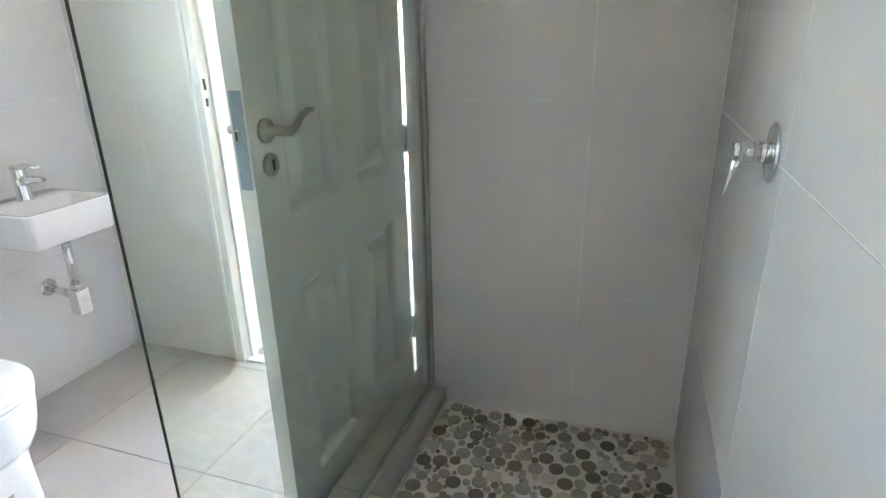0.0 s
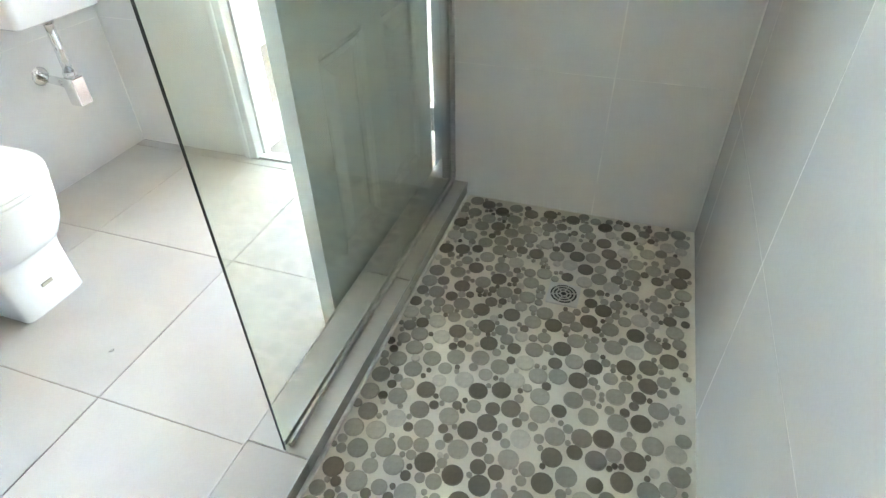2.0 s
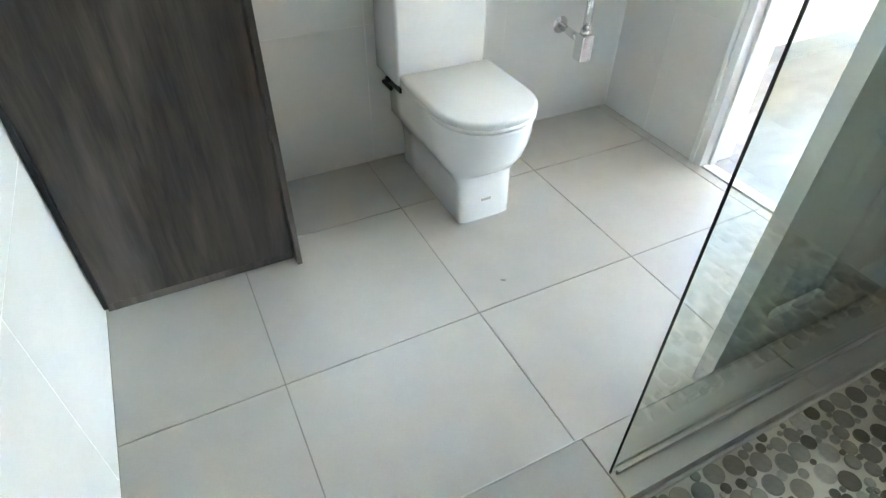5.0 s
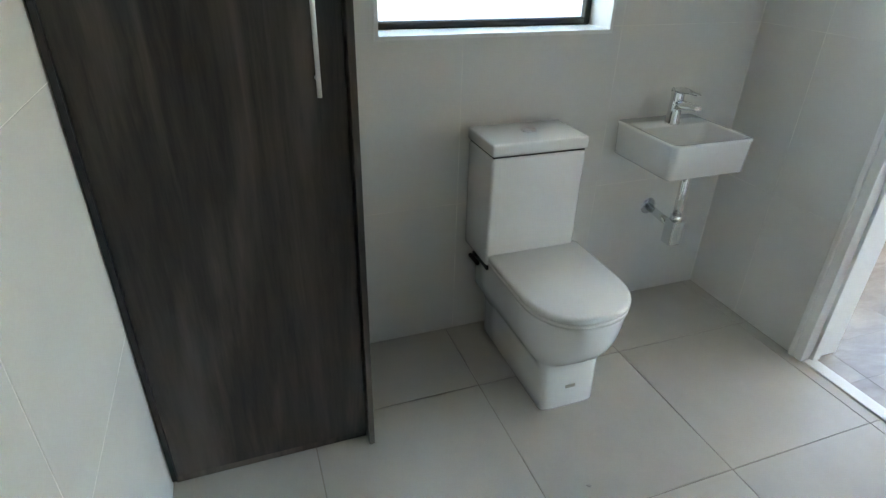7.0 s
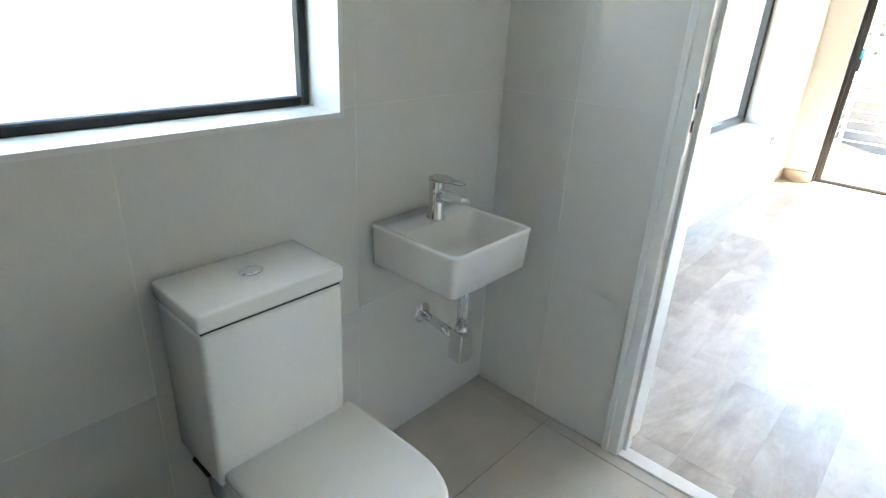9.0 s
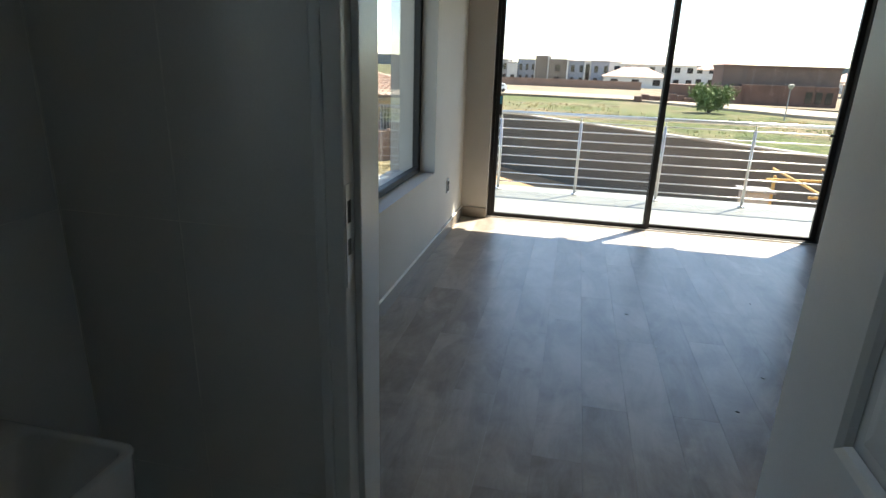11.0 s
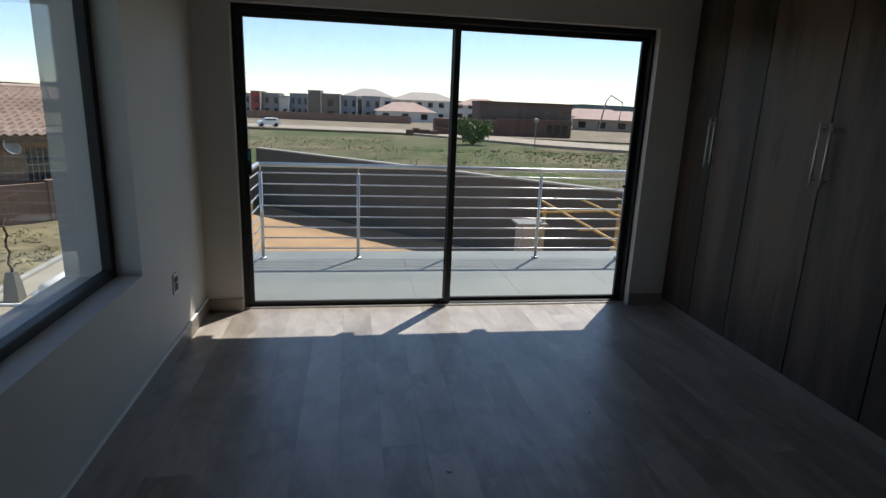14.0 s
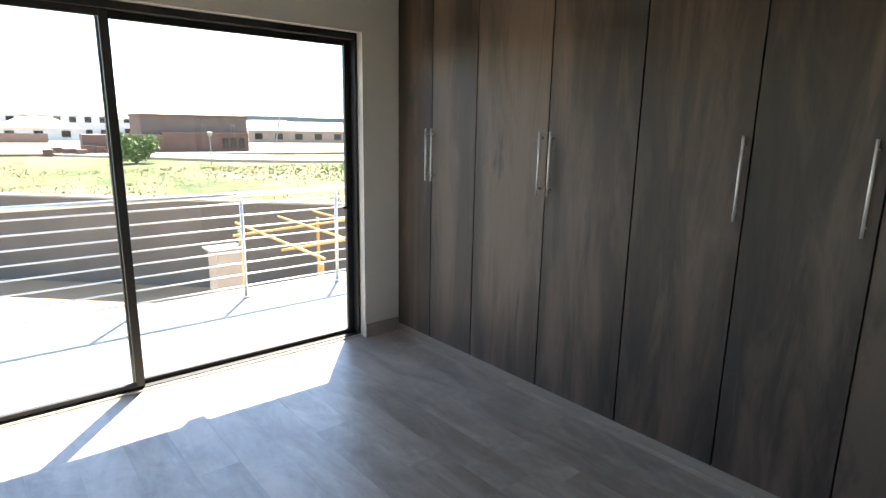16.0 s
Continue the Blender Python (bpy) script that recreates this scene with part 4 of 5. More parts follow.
green = ramp(nt, mid_n, [(0.3, (0.030, 0.046, 0.010)), (0.5, (0.105, 0.140, 0.028)), (0.68, (0.27, 0.235, 0.105))])
col = mixed(nt, ramp(nt, big, [(0.45, (0, 0, 0)), (0.58, (1, 1, 1))]), green, dry)
col = mixed(nt, 0.75, col, ramp(nt, fine_n, [(0.3, (0.2, 0.2, 0.2)), (0.7, (1, 1, 1))]), 'MULTIPLY')
speck = noise_tex(nt, v, 1.6, 8, 0.85)
col = mixed(nt, 0.6, col, ramp(nt, speck, [(0.40, (0.35, 0.38, 0.3)), (0.58, (1, 1, 1))]), 'MULTIPLY')
nt.links.new(col, b.inputs["Base Color"])
b.inputs["Roughness"].default_value = 1.0
bumped(nt, b, fine_n, 0.6, 0.1)
M_VELD = m
M_DRY = plain("dry_grass_soil", (0.22, 0.18, 0.095), 1.0, vary=0.45, scale=0.9, bump=0.6, fine=7)
M_SOIL = plain("orange_soil", (0.42, 0.265, 0.145), 1.0, vary=0.12, scale=0.8, bump=0.5, fine=14)
M_ROAD = plain("gravel_road", (0.36, 0.30, 0.235), 1.0, vary=0.1, scale=0.4, bump=0.3, fine=5)
M_DIRT = plain("sandy_dirt", (0.215, 0.168, 0.112), 1.0, vary=0.28, scale=0.25, bump=0.4, fine=2.5)
M_GREYW = plain("grey_plaster", (0.122, 0.113, 0.098), 0.9, vary=0.1, scale=0.7, bump=0.2, fine=30)
M_CAPW = plain("wall_coping", (0.36, 0.34, 0.31), 0.9, vary=0.1, scale=2, bump=0.2)
M_BRICK = brickwork("face_brick", (0.25, 0.135, 0.085), (0.33, 0.20, 0.13), (0.40, 0.36, 0.30), 2.2)
M_BRICKD = brickwork("clay_brick", (0.11, 0.062, 0.048), (0.155, 0.088, 0.066), (0.16, 0.13, 0.11), 2.2)
M_BROWNW = brickwork("brown_wall", (0.22, 0.135, 0.10), (0.28, 0.18, 0.135), (0.30, 0.24, 0.19), 2.0)
M_PANE = plain("dark_pane", (0.02, 0.022, 0.026), 0.08, vary=0.2, bump=0.0)
M_TIMBER = plain("yellow_timber", (0.55, 0.36, 0.13), 0.8, vary=0.12, scale=4, bump=0.1)
M_CARW = plain("car_paint", (0.8, 0.8, 0.8), 0.2, vary=0.01, bump=0.0, coat=0.5)
M_HOUSEW = plain("house_white", (0.62, 0.60, 0.56), 0.85, vary=0.05, scale=0.5, bump=0.1, fine=20)
M_HOUSEG = plain("house_grey", (0.30, 0.29, 0.28), 0.85, vary=0.06, scale=0.5, bump=0.1, fine=20)
M_ROOFP = plain("pink_roof_tile", (0.46, 0.31, 0.26), 0.8, vary=0.1, scale=1.0, bump=0.2, fine=4)
M_ROOFG = plain("grey_roof_tile", (0.42, 0.36, 0.32), 0.8, vary=0.1, scale=1.0, bump=0.2, fine=4)
M_LEAF = plain("shrub_leaf", (0.12, 0.175, 0.05), 0.7, vary=0.25, scale=2, bump=0.0)
M_BARK = plain("bark", (0.12, 0.09, 0.06), 0.9, vary=0.15, scale=10, bump=0.3)
M_STRAW = plain("straw", (0.36, 0.27, 0.14), 0.9, vary=0.2, scale=1, bump=0.0)
M_HILL = plain("far_hill", (0.16, 0.19, 0.20), 1.0, vary=0.1, scale=0.02, bump=0.0)

bm = bmesh.new()
n = 60
gv = []
for i in range(n + 1):
    row = []
    for j in range(n + 1):
        u, w = (i / n - 0.5) * 2, (j / n - 0.5) * 2
        x, y = math.copysign(abs(u) ** 2.6, u) * 1500, math.copysign(abs(w) ** 2.6, w) * 1500 + 20
        r = math.hypot(x, y)
        z = GZ + (noise.noise((x * 0.03, y * 0.03, 0)) * 0.25 if r > 45 else 0)
        row.append(bm.verts.new((x, y, z)))
    gv.append(row)
for i in range(n):
    for j in range(n):
        bm.faces.new((gv[i][j], gv[i + 1][j], gv[i + 1][j + 1], gv[i][j + 1]))
structure("ground", bm, M_VELD, "open veld of patchy green and dry grass", "ground", True)


def flat(pts, z, thick=0.05):
    return prism(pts, z - thick, z, Vector((0, 0, 0)))


structure("yard_soil", flat([(-0.5, 0.0), (12.0, 0.0), (14.0, 13.0), (-2.87, 29.97), (-2.4, 10.0)], GZ + 0.012), M_SOIL, "bare orange soil of the building plot", "ground")
structure("side_yard", flat([(-24, 6.0), (-2.4, 6.0), (-2.4, 10.0), (-2.87, 29.97), (-14.0, 18.4)], GZ + 0.42, 0.5), M_DRY, "dry trampled grass beside the house", "ground")
structure("dirt_field", flat([(-120, 112), (-20, 95), (6, 91), (20, 88), (34, 84), (70, 78), (140, 80), (170, 190), (-120, 200)], GZ + 0.29, 0.6), M_DIRT, "bare sandy ground before the far houses", "ground")
structure("road", flat([(-70, 118), (-20, 96), (8, 92), (24, 72), (32, 66), (80, 52), (80, 62), (36, 76), (24, 86), (16, 101), (-20, 108), (-70, 130)], GZ + 0.32, 0.5), M_ROAD, "pale gravel road across the veld", "road")

# lower roof ledge under the bedroom window
M_LEDGE = plain("sandy_screed", (0.33, 0.29, 0.225), 0.9, vary=0.14, scale=1.6, bump=0.25, fine=30)
structure("ledge_slab", boxed(-2.08, 2.0, -0.6, -0.242, 11.9, -0.33), M_LEDGE, "flat sandy screed roof slab of the storey below", "roof")
structure("ledge_rim", boxed(-2.15, 2.0, -0.6, -2.082, 11.96, -0.295, bevel=0.008), M_CAPW, "low pale plastered rim along the flat roof", "trim")
bm = bmesh.new()
for k, (r0, r1) in enumerate(((0.06, 0.055), (0.05, 0.045))):
    rod(bm, (0, 0, 0.06), (0.02, 0.95 - 0.04 * k, 0.06), r0, 18, r1, caps=(k == 0))
box(bm, -0.16, 0.02, 0.0, 0.0, 0.86, 0.006)
ob = tagged(part("membrane_roll", bm, M_WHITE, None, "", True), "part-unrolled white roofing membrane lying on the flat roof", "roofing roll")
ob.matrix_basis = pose(-1.66, 9.86, -0.33, 0, 0, 2)
bm = boxed(-0.28, -0.012, 0, 0.28, 0.012, 0.02, bevel=0.003, seg=1)
ob = tagged(part("batten", bm, M_WHITE), "thin pale batten lying on the flat roof", "batten")
ob.matrix_basis = pose(-1.82, 9.60, -0.329, 0, 0, -3)
st = thing("anchor_stub", "dark concrete stub with a bent rusty starter bar", "anchor stub", (-1.86, 9.75, -0.33))
bm = bmesh.new()
loft(bm, [[Vector((sx * w, sy * w, z)) for sx, sy in ((-1, -1), (1, -1), (1, 1), (-1, 1))] for z, w in ((0.0, 0.065), (0.16, 0.05), (0.26, 0.034))])
part("stub", bm, M_GREYW, st)
bm = bmesh.new()
tube(bm, [Vector((0.012 * math.sin(k * 1.9), 0.012 * math.cos(k * 1.9), 0.24 + k * 0.05)) for k in range(11)], 0.013, 8)
part("bar", bm, plain("rust", (0.07, 0.035, 0.022), 0.9, vary=0.2), st, "twisted rusty bar", True)

# boundary walls
wa, wb = Vector((-2.87, 29.97, 0)), Vector((15.0, 12.1, 0))


def long_wall(name, label, a, b, z1, mat, thick=0.2, cap=True, kind_label="wall"):
    d = (b - a)
    L = d.length
    w = thing(name, label, "boundary wall", (a.x, a.y, GZ), kind="structure")
    w.rotation_euler = (0, 0, math.atan2(d.y, d.x))
    part("wall_body", boxed(0, -thick / 2, 0, L, thick / 2, z1 - GZ), mat, w)
    if cap:
        part("coping", boxed(-0.02, -thick / 2 - 0.03, z1 - GZ, L + 0.02, thick / 2 + 0.03, z1 - GZ + 0.06, bevel=0.01, seg=1), M_CAPW, w)
    return w


long_wall("boundary_wall", "dark grey plastered boundary wall with a pale coping", wa, wb, -0.60, M_GREYW)
bwall = long_wall("boundary_wall", "brown brick boundary wall with piers", Vector((-19, 13.3, 0)), Vector((-2.87, 29.97, 0)), -1.36, M_BROWNW, 0.15, False)
for k in range(8):
    s = 0.6 + k * 2.9
    part("pier", boxed(s, -0.16, 0, s + 0.36, 0.16, -1.28 - GZ), M_BROWNW, bwall)


# neighbouring house with tiled hip roof
def tiled_slope(bm, a, b, c, d, du=0.30, dv=0.34, amp=0.05):
    """A slope of rolled roof tiles over the corners a b (eave) and c d (top, above b and a)."""
    a, b, c, d = map(Vector, (a, b, c, d))
    up = ((d - a) + (c - b)) / 2
    nor = (b - a).cross(up).normalized()
    nor = -nor if nor.z < 0 else nor
    nu, nv = int((b - a).length / du * 4), max(2, int(up.length / dv))
    rows_v = []
    for j in range(nv * 2 + 1):
        jj, low = j // 2, j % 2
        f0 = min(1.0, (jj + low) / nv)
        lift = 0.0 if low else 0.07
        row = []
        for i in range(nu + 1):
            s = i / nu
            q = (a.lerp(b, s)).lerp(d.lerp(c, s), f0)
            row.append(bm.verts.new(q + nor * (amp * math.cos(i * math.pi / 2) + lift)))
        rows_v.append(row)
    for r0, r1 in zip(rows_v, rows_v[1:]):
        for i in range(nu):
            bm.faces.new((r0[i], r0[i + 1], r1[i + 1], r1[i]))


M_ROOFN = plain("terracotta_tile", (0.58, 0.42, 0.325), 0.8, vary=0.1, scale=2.0, bump=0.15, fine=8)
nh = thing("neighbour_house", "brick house with terracotta tiled hip roof and barred windows", "house", (-4.9, 29.5, GZ))
nh.rotation_euler = (0, 0, math.atan2(-0.718, -0.695))
L, DEP = 22.0, 8.4
part("wall", boxed(0.6, -DEP + 0.5, 0, L, -0.5, 3.0), M_BRICK, nh)
bm = bmesh.new()
ez, rz = 3.0, 4.50
tiled_slope(bm, (0, 0, ez), (L, 0, ez), (L, -DEP / 2, rz), (DEP / 2, -DEP / 2, rz))
tiled_slope(bm, (0, -DEP, ez), (0, 0, ez), (DEP / 2, -DEP / 2, rz), (DEP / 2, -DEP / 2 - 0.01, rz))
tiled_slope(bm, (L, -DEP, ez), (0, -DEP, ez), (DEP / 2, -DEP / 2, rz), (L, -DEP / 2, rz))
part("roof", bm, M_ROOFN, nh, "terracotta rolled roof tiles")
bm = bmesh.new()
rod(bm, (DEP / 2, -DEP / 2, rz + 0.05), (L, -DEP / 2, rz + 0.05), 0.12, 10)
rod(bm, (0, 0, ez + 0.03), (DEP / 2, -DEP / 2, rz + 0.05), 0.11, 10)
part("ridge", bm, M_ROOFN, nh)
part("fascia", boxed(0.05, -0.14, ez - 0.2, L, -0.06, ez - 0.02), M_BRICKD, nh)
for s0, s1 in ((1.9, 3.0), (5.07, 6.26), (7.99, 9.04), (12.4, 13.6)):
    win = part("window", boxed(s0, -0.5, 1.5, s1, -0.47, 2.58), M_PANE, nh)
    bm = bmesh.new()
    for k in range(8):
        x = s0 + (s1 - s0) * k / 7
        box(bm, x - 0.011, -0.46, 1.5, x + 0.011, -0.44, 2.58)
    box(bm, s0, -0.455, 2.02, s1, -0.43, 2.06)
    part("burglar_bars", bm, M_CAPW, win)
    part("sill", boxed(s0 - 0.1, -0.5, 1.41, s1 + 0.1, -0.40, 1.49), M_BRICKD, win)
bm = bmesh.new()
lathe(bm, [(0.02, 0.0), (0.2, 0.03), (0.28, 0.09), (0.27, 0.1), (0.19, 0.045), (0.02, 0.02)], 20, Matrix.Translation((6.75, -0.1, 2.66)) @ pose(0, 0, 0, -65, 0, 20))
rod(bm, (6.75, -0.5, 2.5), (6.75, -0.1, 2.66), 0.02, 8)
part("satellite_dish", bm, M_CAPW, nh, "pale satellite dish on the wall", True)


# distant houses
def far_house(name, label, x, y, w, d, h, roof_h, wall_mat, roof_mat, rot, wins, flat_roof=False, rows_n=1):
    hs = thing(name, label, "house", (x, y, GZ))
    hs.rotation_euler = (0, 0, radians(rot))
    part("wall", boxed(-w / 2, -d / 2, 0, w / 2, d / 2, h), wall_mat, hs)
    if flat_roof:
        part("roof", boxed(-w / 2 - 0.15, -d / 2 - 0.15, h, w / 2 + 0.15, d / 2 + 0.15, h + 0.35), roof_mat, hs)
    else:
        bm = bmesh.new()
        o = 0.5
        r = max(0.0, w / 2 - d / 2)
        e = [bm.verts.new(q) for q in ((-w / 2 - o, -d / 2 - o, h), (w / 2 + o, -d / 2 - o, h), (w / 2 + o, d / 2 + o, h), (-w / 2 - o, d / 2 + o, h))]
        t = [bm.verts.new((-r, 0, h + roof_h)), bm.verts.new((r + 0.01, 0, h + roof_h))]
        for q in ((e[0], e[1], t[1], t[0]), (e[1], e[2], t[1]), (e[2], e[3], t[0], t[1]), (e[3], e[0], t[0]), (e[3], e[2], e[1], e[0])):
            bm.faces.new(q)
        part("roof", bm, roof_mat, hs)
    for rr in range(rows_n):
        for k in range(wins):
            x0 = -w / 2 + w * (k + 0.3) / wins
            z0 = 0.9 + rr * 2.9
            wn_ = part("window", boxed(x0, -d / 2 - 0.06, z0, x0 + min(1.6, w / wins * 0.45), -d / 2 + 0.02, z0 + 1.3), M_PANE, hs)
    return hs


def modern_house(name, label, x, y, blocks):
    """Boxes side by side: (x0, x1, front, height, material, window columns)."""
    hs = thing(name, label, "house", (x, y, GZ - 0.3))
    for x0, x1, fy, h, mat, cols_ in blocks:
        wg = part("wing", boxed(x0, fy, 0, x1, fy + 9, h), mat, hs)
        part("parapet", boxed(x0 - 0.12, fy - 0.12, h, x1 + 0.12, fy + 9.1, h + 0.3), M_HOUSEG, wg)
        part("fin", boxed(x1 - 0.35, fy - 0.6, 0, x1, fy - 0.001, h + 0.25), M_HOUSEW, wg)
        for k in range(cols_):
            wd = (x1 - x0) / cols_
            for z0, z1 in ((0.9, 2.3), (3.6, 5.2)):
                if z1 < h:
                    part("window", boxed(x0 + wd * (k + 0.32), fy - 0.05, z0, x0 + wd * (k + 0.32) + min(1.3, wd * 0.4), fy + 0.02, z1), M_PANE, wg)
    return hs


M_STONE = plain("brown_stone", (0.21, 0.175, 0.14), 0.9, vary=0.12, scale=0.8, bump=0.2, fine=6)
M_BLUEG = plain("blue_grey_paint", (0.27, 0.29, 0.32), 0.85, vary=0.05, scale=0.5, bump=0.1, fine=20)
M_REDP = plain("red_panel", (0.35, 0.08, 0.06), 0.7, vary=0.06, scale=1, bump=0.0)
modern_house("house", "modern two-storey house of grey boxes with a stone tower", 0, 156, [(-9.8, -6.4, 0, 7.0, M_STONE, 0), (-6.4, -1.6, -1.2, 6.3, M_STONE, 1), (-1.6, 2.6, 0, 6.0, M_BLUEG, 2), (2.6, 4.0, 1.5, 5.4, M_PANE, 0), (4.0, 8.6, -0.6, 6.1, M_BLUEG, 2)])
modern_house("house", "modern two-storey house with pale and grey blocks", -20, 168, [(-10, -5.5, 0, 5.4, M_HOUSEG, 2), (-5.5, -2.8, -0.8, 6.4, M_REDP, 1), (-2.8, 2.0, 0.5, 6.0, M_HOUSEG, 2), (2.0, 4.5, -1.0, 5.2, M_HOUSEW, 1), (4.5, 9.5, 0.4, 6.2, M_BLUEG, 3)])
far_house("house", "small house with a pink tiled roof", 14, 150, 14, 9, 2.7, 2.2, M_HOUSEW, M_ROOFP, 0, 3)
far_house("house", "white two-storey house with a grey tiled roof", 21, 168, 18, 11, 5.6, 2.2, M_HOUSEW, M_ROOFG, -4, 6, False, 2)
far_house("house", "pale two-storey house with a hip roof", 6, 186, 15, 11, 6.2, 2.4, M_HOUSEW, M_ROOFG, 0, 4, False, 2)
far_house("house", "low house with a pink tiled roof", -30, 146, 12, 9, 2.7, 2.0, M_HOUSEW, M_ROOFP, 6, 3)
far_house("house", "long low house with a pale red roof", 66, 128, 30, 10, 2.8, 2.0, M_BRICK, M_ROOFP, -24, 7)
far_house("house", "pale house with a red tiled roof", 70, 165, 20, 10, 3.0, 2.2, M_HOUSEW, M_ROOFP, -20, 5)
far_house("house", "house with a pink tiled roof", 42, 190, 16, 10, 4.8, 2.2, M_HOUSEW, M_ROOFP, -10, 5, False, 2)
far_house("house", "pale two-storey house far off", 110, 150, 16, 10, 5.6, 2.2, M_HOUSEW, M_ROOFG, -35, 5, False, 2)
far_house("house", "house with a dark roof far off", 95, 128, 14, 9, 3.0, 2.0, M_HOUSEW, M_ROOFG, -35, 4)
bs = far_house("brick_building", "unfinished two-storey dark brick building", 28.5, 98, 14.5, 10, 5.1, 0, M_BRICKD, M_BRICKD, -4, 0, True, 1)
part("low_wing", boxed(-14.5, -7.6, 0, -5.0, -3, 2.6), M_BRICKD, bs)
part("low_wing", boxed(-5.0, -7.0, 0, 6.8, -5.16, 2.9), M_BRICKD, bs)
for k in range(3):
    part("window", boxed(3.0 + k * 1.2, -7.06, 0.7, 3.8 + k * 1.2, -6.98, 2.2), M_PANE, bs)
long_wall("boundary_wall", "long brown boundary wall before the far houses", Vector((-42, 138, 0)), Vector((14, 132, 0)), -1.1, M_BROWNW, 0.3, False)

# brick stacks beside the building
random.seed(4)
for k in range(9):
    w_ = random.uniform(0.9, 1.6)
    ob = tagged(part("brick_stack", boxed(-w_ / 2, -0.6, 0, w_ / 2, 0.6, random.uniform(0.7, 1.3), bevel=0.03, seg=1), M_BRICKD), "stack of dark clay bricks on the veld", "brick stack", "brick stacks")
    ob.matrix_basis = pose(9.5 + k * 1.15, 90 + random.uniform(-2, 2), GZ + 0.1, 0, 0, random.uniform(-10, 10))

# parked car
car = thing("car", "white hatchback parked on the gravel road", "car", (-11.6, 97.0, GZ + 0.33))
car.rotation_euler = (0, 0, radians(200))
car.scale = (0.85, 0.85, 0.9)
bm = bmesh.new()
prof = [(-2.0, 0.3), (-2.02, 0.75), (-1.9, 0.95), (-1.55, 1.42), (-0.2, 1.5), (0.55, 1.4), (1.15, 0.98), (1.9, 0.82), (2.05, 0.6), (2.05, 0.3)]
rings = []
for y, k in ((-0.82, 0.94), (-0.72, 1.0), (0.72, 1.0), (0.82, 0.94)):
    rings.append([Vector((x, y, 0.3 + (z - 0.3) * k)) for x, z in prof])
loft(bm, rings)
part("body", bm, M_CARW, car)
part("side_windows", boxed(-1.35, -0.832, 0.98, 0.75, 0.832, 1.30, bevel=0.08, seg=2), M_PANE, car)
bm = bmesh.new()
loft(bm, [[Vector((x, y, z)) for x, z in ((0.62, 1.37), (1.14, 1.02), (1.16, 1.04), (0.64, 1.39))] for y in (-0.65, 0.65)])
part("windscreen", bm, M_PANE, car)
for x in (-1.25, 1.3):
    for y in (-0.78, 0.78):
        bm = bmesh.new()
        rod(bm, (x, y - 0.1, 0.3), (x, y + 0.1, 0.3), 0.31, 20)
        wh = part("wheel", bm, M_RUBBER, car)
for y in (-0.6, 0.6):
    part("headlight", boxed(1.9, y - 0.15, 0.62, 2.06, y + 0.15, 0.76, bevel=0.03), M_CHROME, car)

# shrub
def leafy(name, label, category, x, y, h, spread, count, seed, mat=M_LEAF, z=GZ, size=0.16):
    random.seed(seed)
    t = thing(name, label, category, (x, y, z))
    bm = bmesh.new()
    tips = []
    for k in range(7):
        a = random.uniform(0, 6.28)
        p0 = Vector((0, 0, 0))
        p1 = Vector((math.cos(a) * spread * 0.25, math.sin(a) * spread * 0.25, h * 0.16))
        p2 = Vector((math.cos(a) * spread * random.uniform(0.4, 0.8), math.sin(a) * spread * random.uniform(0.4, 0.8), h * random.uniform(0.5, 0.9)))
        tube(bm, [p0, p1, p2], 0.06, 6, [1, 0.6, 0.25])
        tips += [p1.lerp(p2, s) for s in (0.3, 0.6, 0.9, 1.0)]
    part("trunk", bm, M_BARK, t)
    bm = bmesh.new()
    for k in range(count):
        c = random.choice(tips) + Vector((random.gauss(0, 1), random.gauss(0, 1), random.gauss(0, 0.7))) * spread * 0.24
        if c.z < 0.15:
            c.z = random.uniform(0.15, 0.5)
        q = Euler((random.uniform(0, 6.3), random.uniform(0, 6.3), random.uniform(0, 6.3))).to_matrix()
        s = size * random.uniform(0.6, 1.4)
        vs = [bm.verts.new(c + q @ Vector(o)) for o in ((-s, 0, 0), (0, -s * 0.45, s * 0.1), (s, 0, 0), (0, s * 0.45, s * 0.1))]
        bm.faces.new(vs)
    part("crown", bm, mat, t)
    return t


leafy("shrub", "round green shrub on the open veld", "shrub", 15.6, 73, 3.3, 2.0, 2600, 11, size=0.2)
leafy("aloe", "small green aloe by the brick wall", "plant", -11.5, 22.3, 1.55, 0.3, 70, 12, size=0.2)

# tufts of dry grass on the veld and by the yard
random.seed(21)
bm = bmesh.new()
spots = [(random.uniform(-10, 34), random.uniform(45, 66)) for _ in range(420)] + [(random.uniform(34, 56), random.uniform(70, 84)) for _ in range(260)] + [(random.uniform(-12, 6), random.uniform(44, 78)) for _ in range(420)] + [(random.uniform(20, 22.5), random.uniform(62, 65)) for _ in range(60)]
for x, y in spots:
    for k in range(5):
        a = random.uniform(0, 6.28)
        h = random.uniform(0.1, 0.34)
        l = Vector((math.cos(a), math.sin(a), 0))
        c = Vector((x, y, GZ - 0.05)) + l * random.uniform(0, 0.35)
        w = Vector((-l.y, l.x, 0)) * 0.05
        bm.faces.new([bm.verts.new(q) for q in (c - w, c + w, c + l * 0.25 + Vector((0, 0, h)))])
tagged(part("dry_grass", bm, M_STRAW), "tufts of dry straw-coloured grass", "grass", "", "stuff")
bm = bmesh.new()
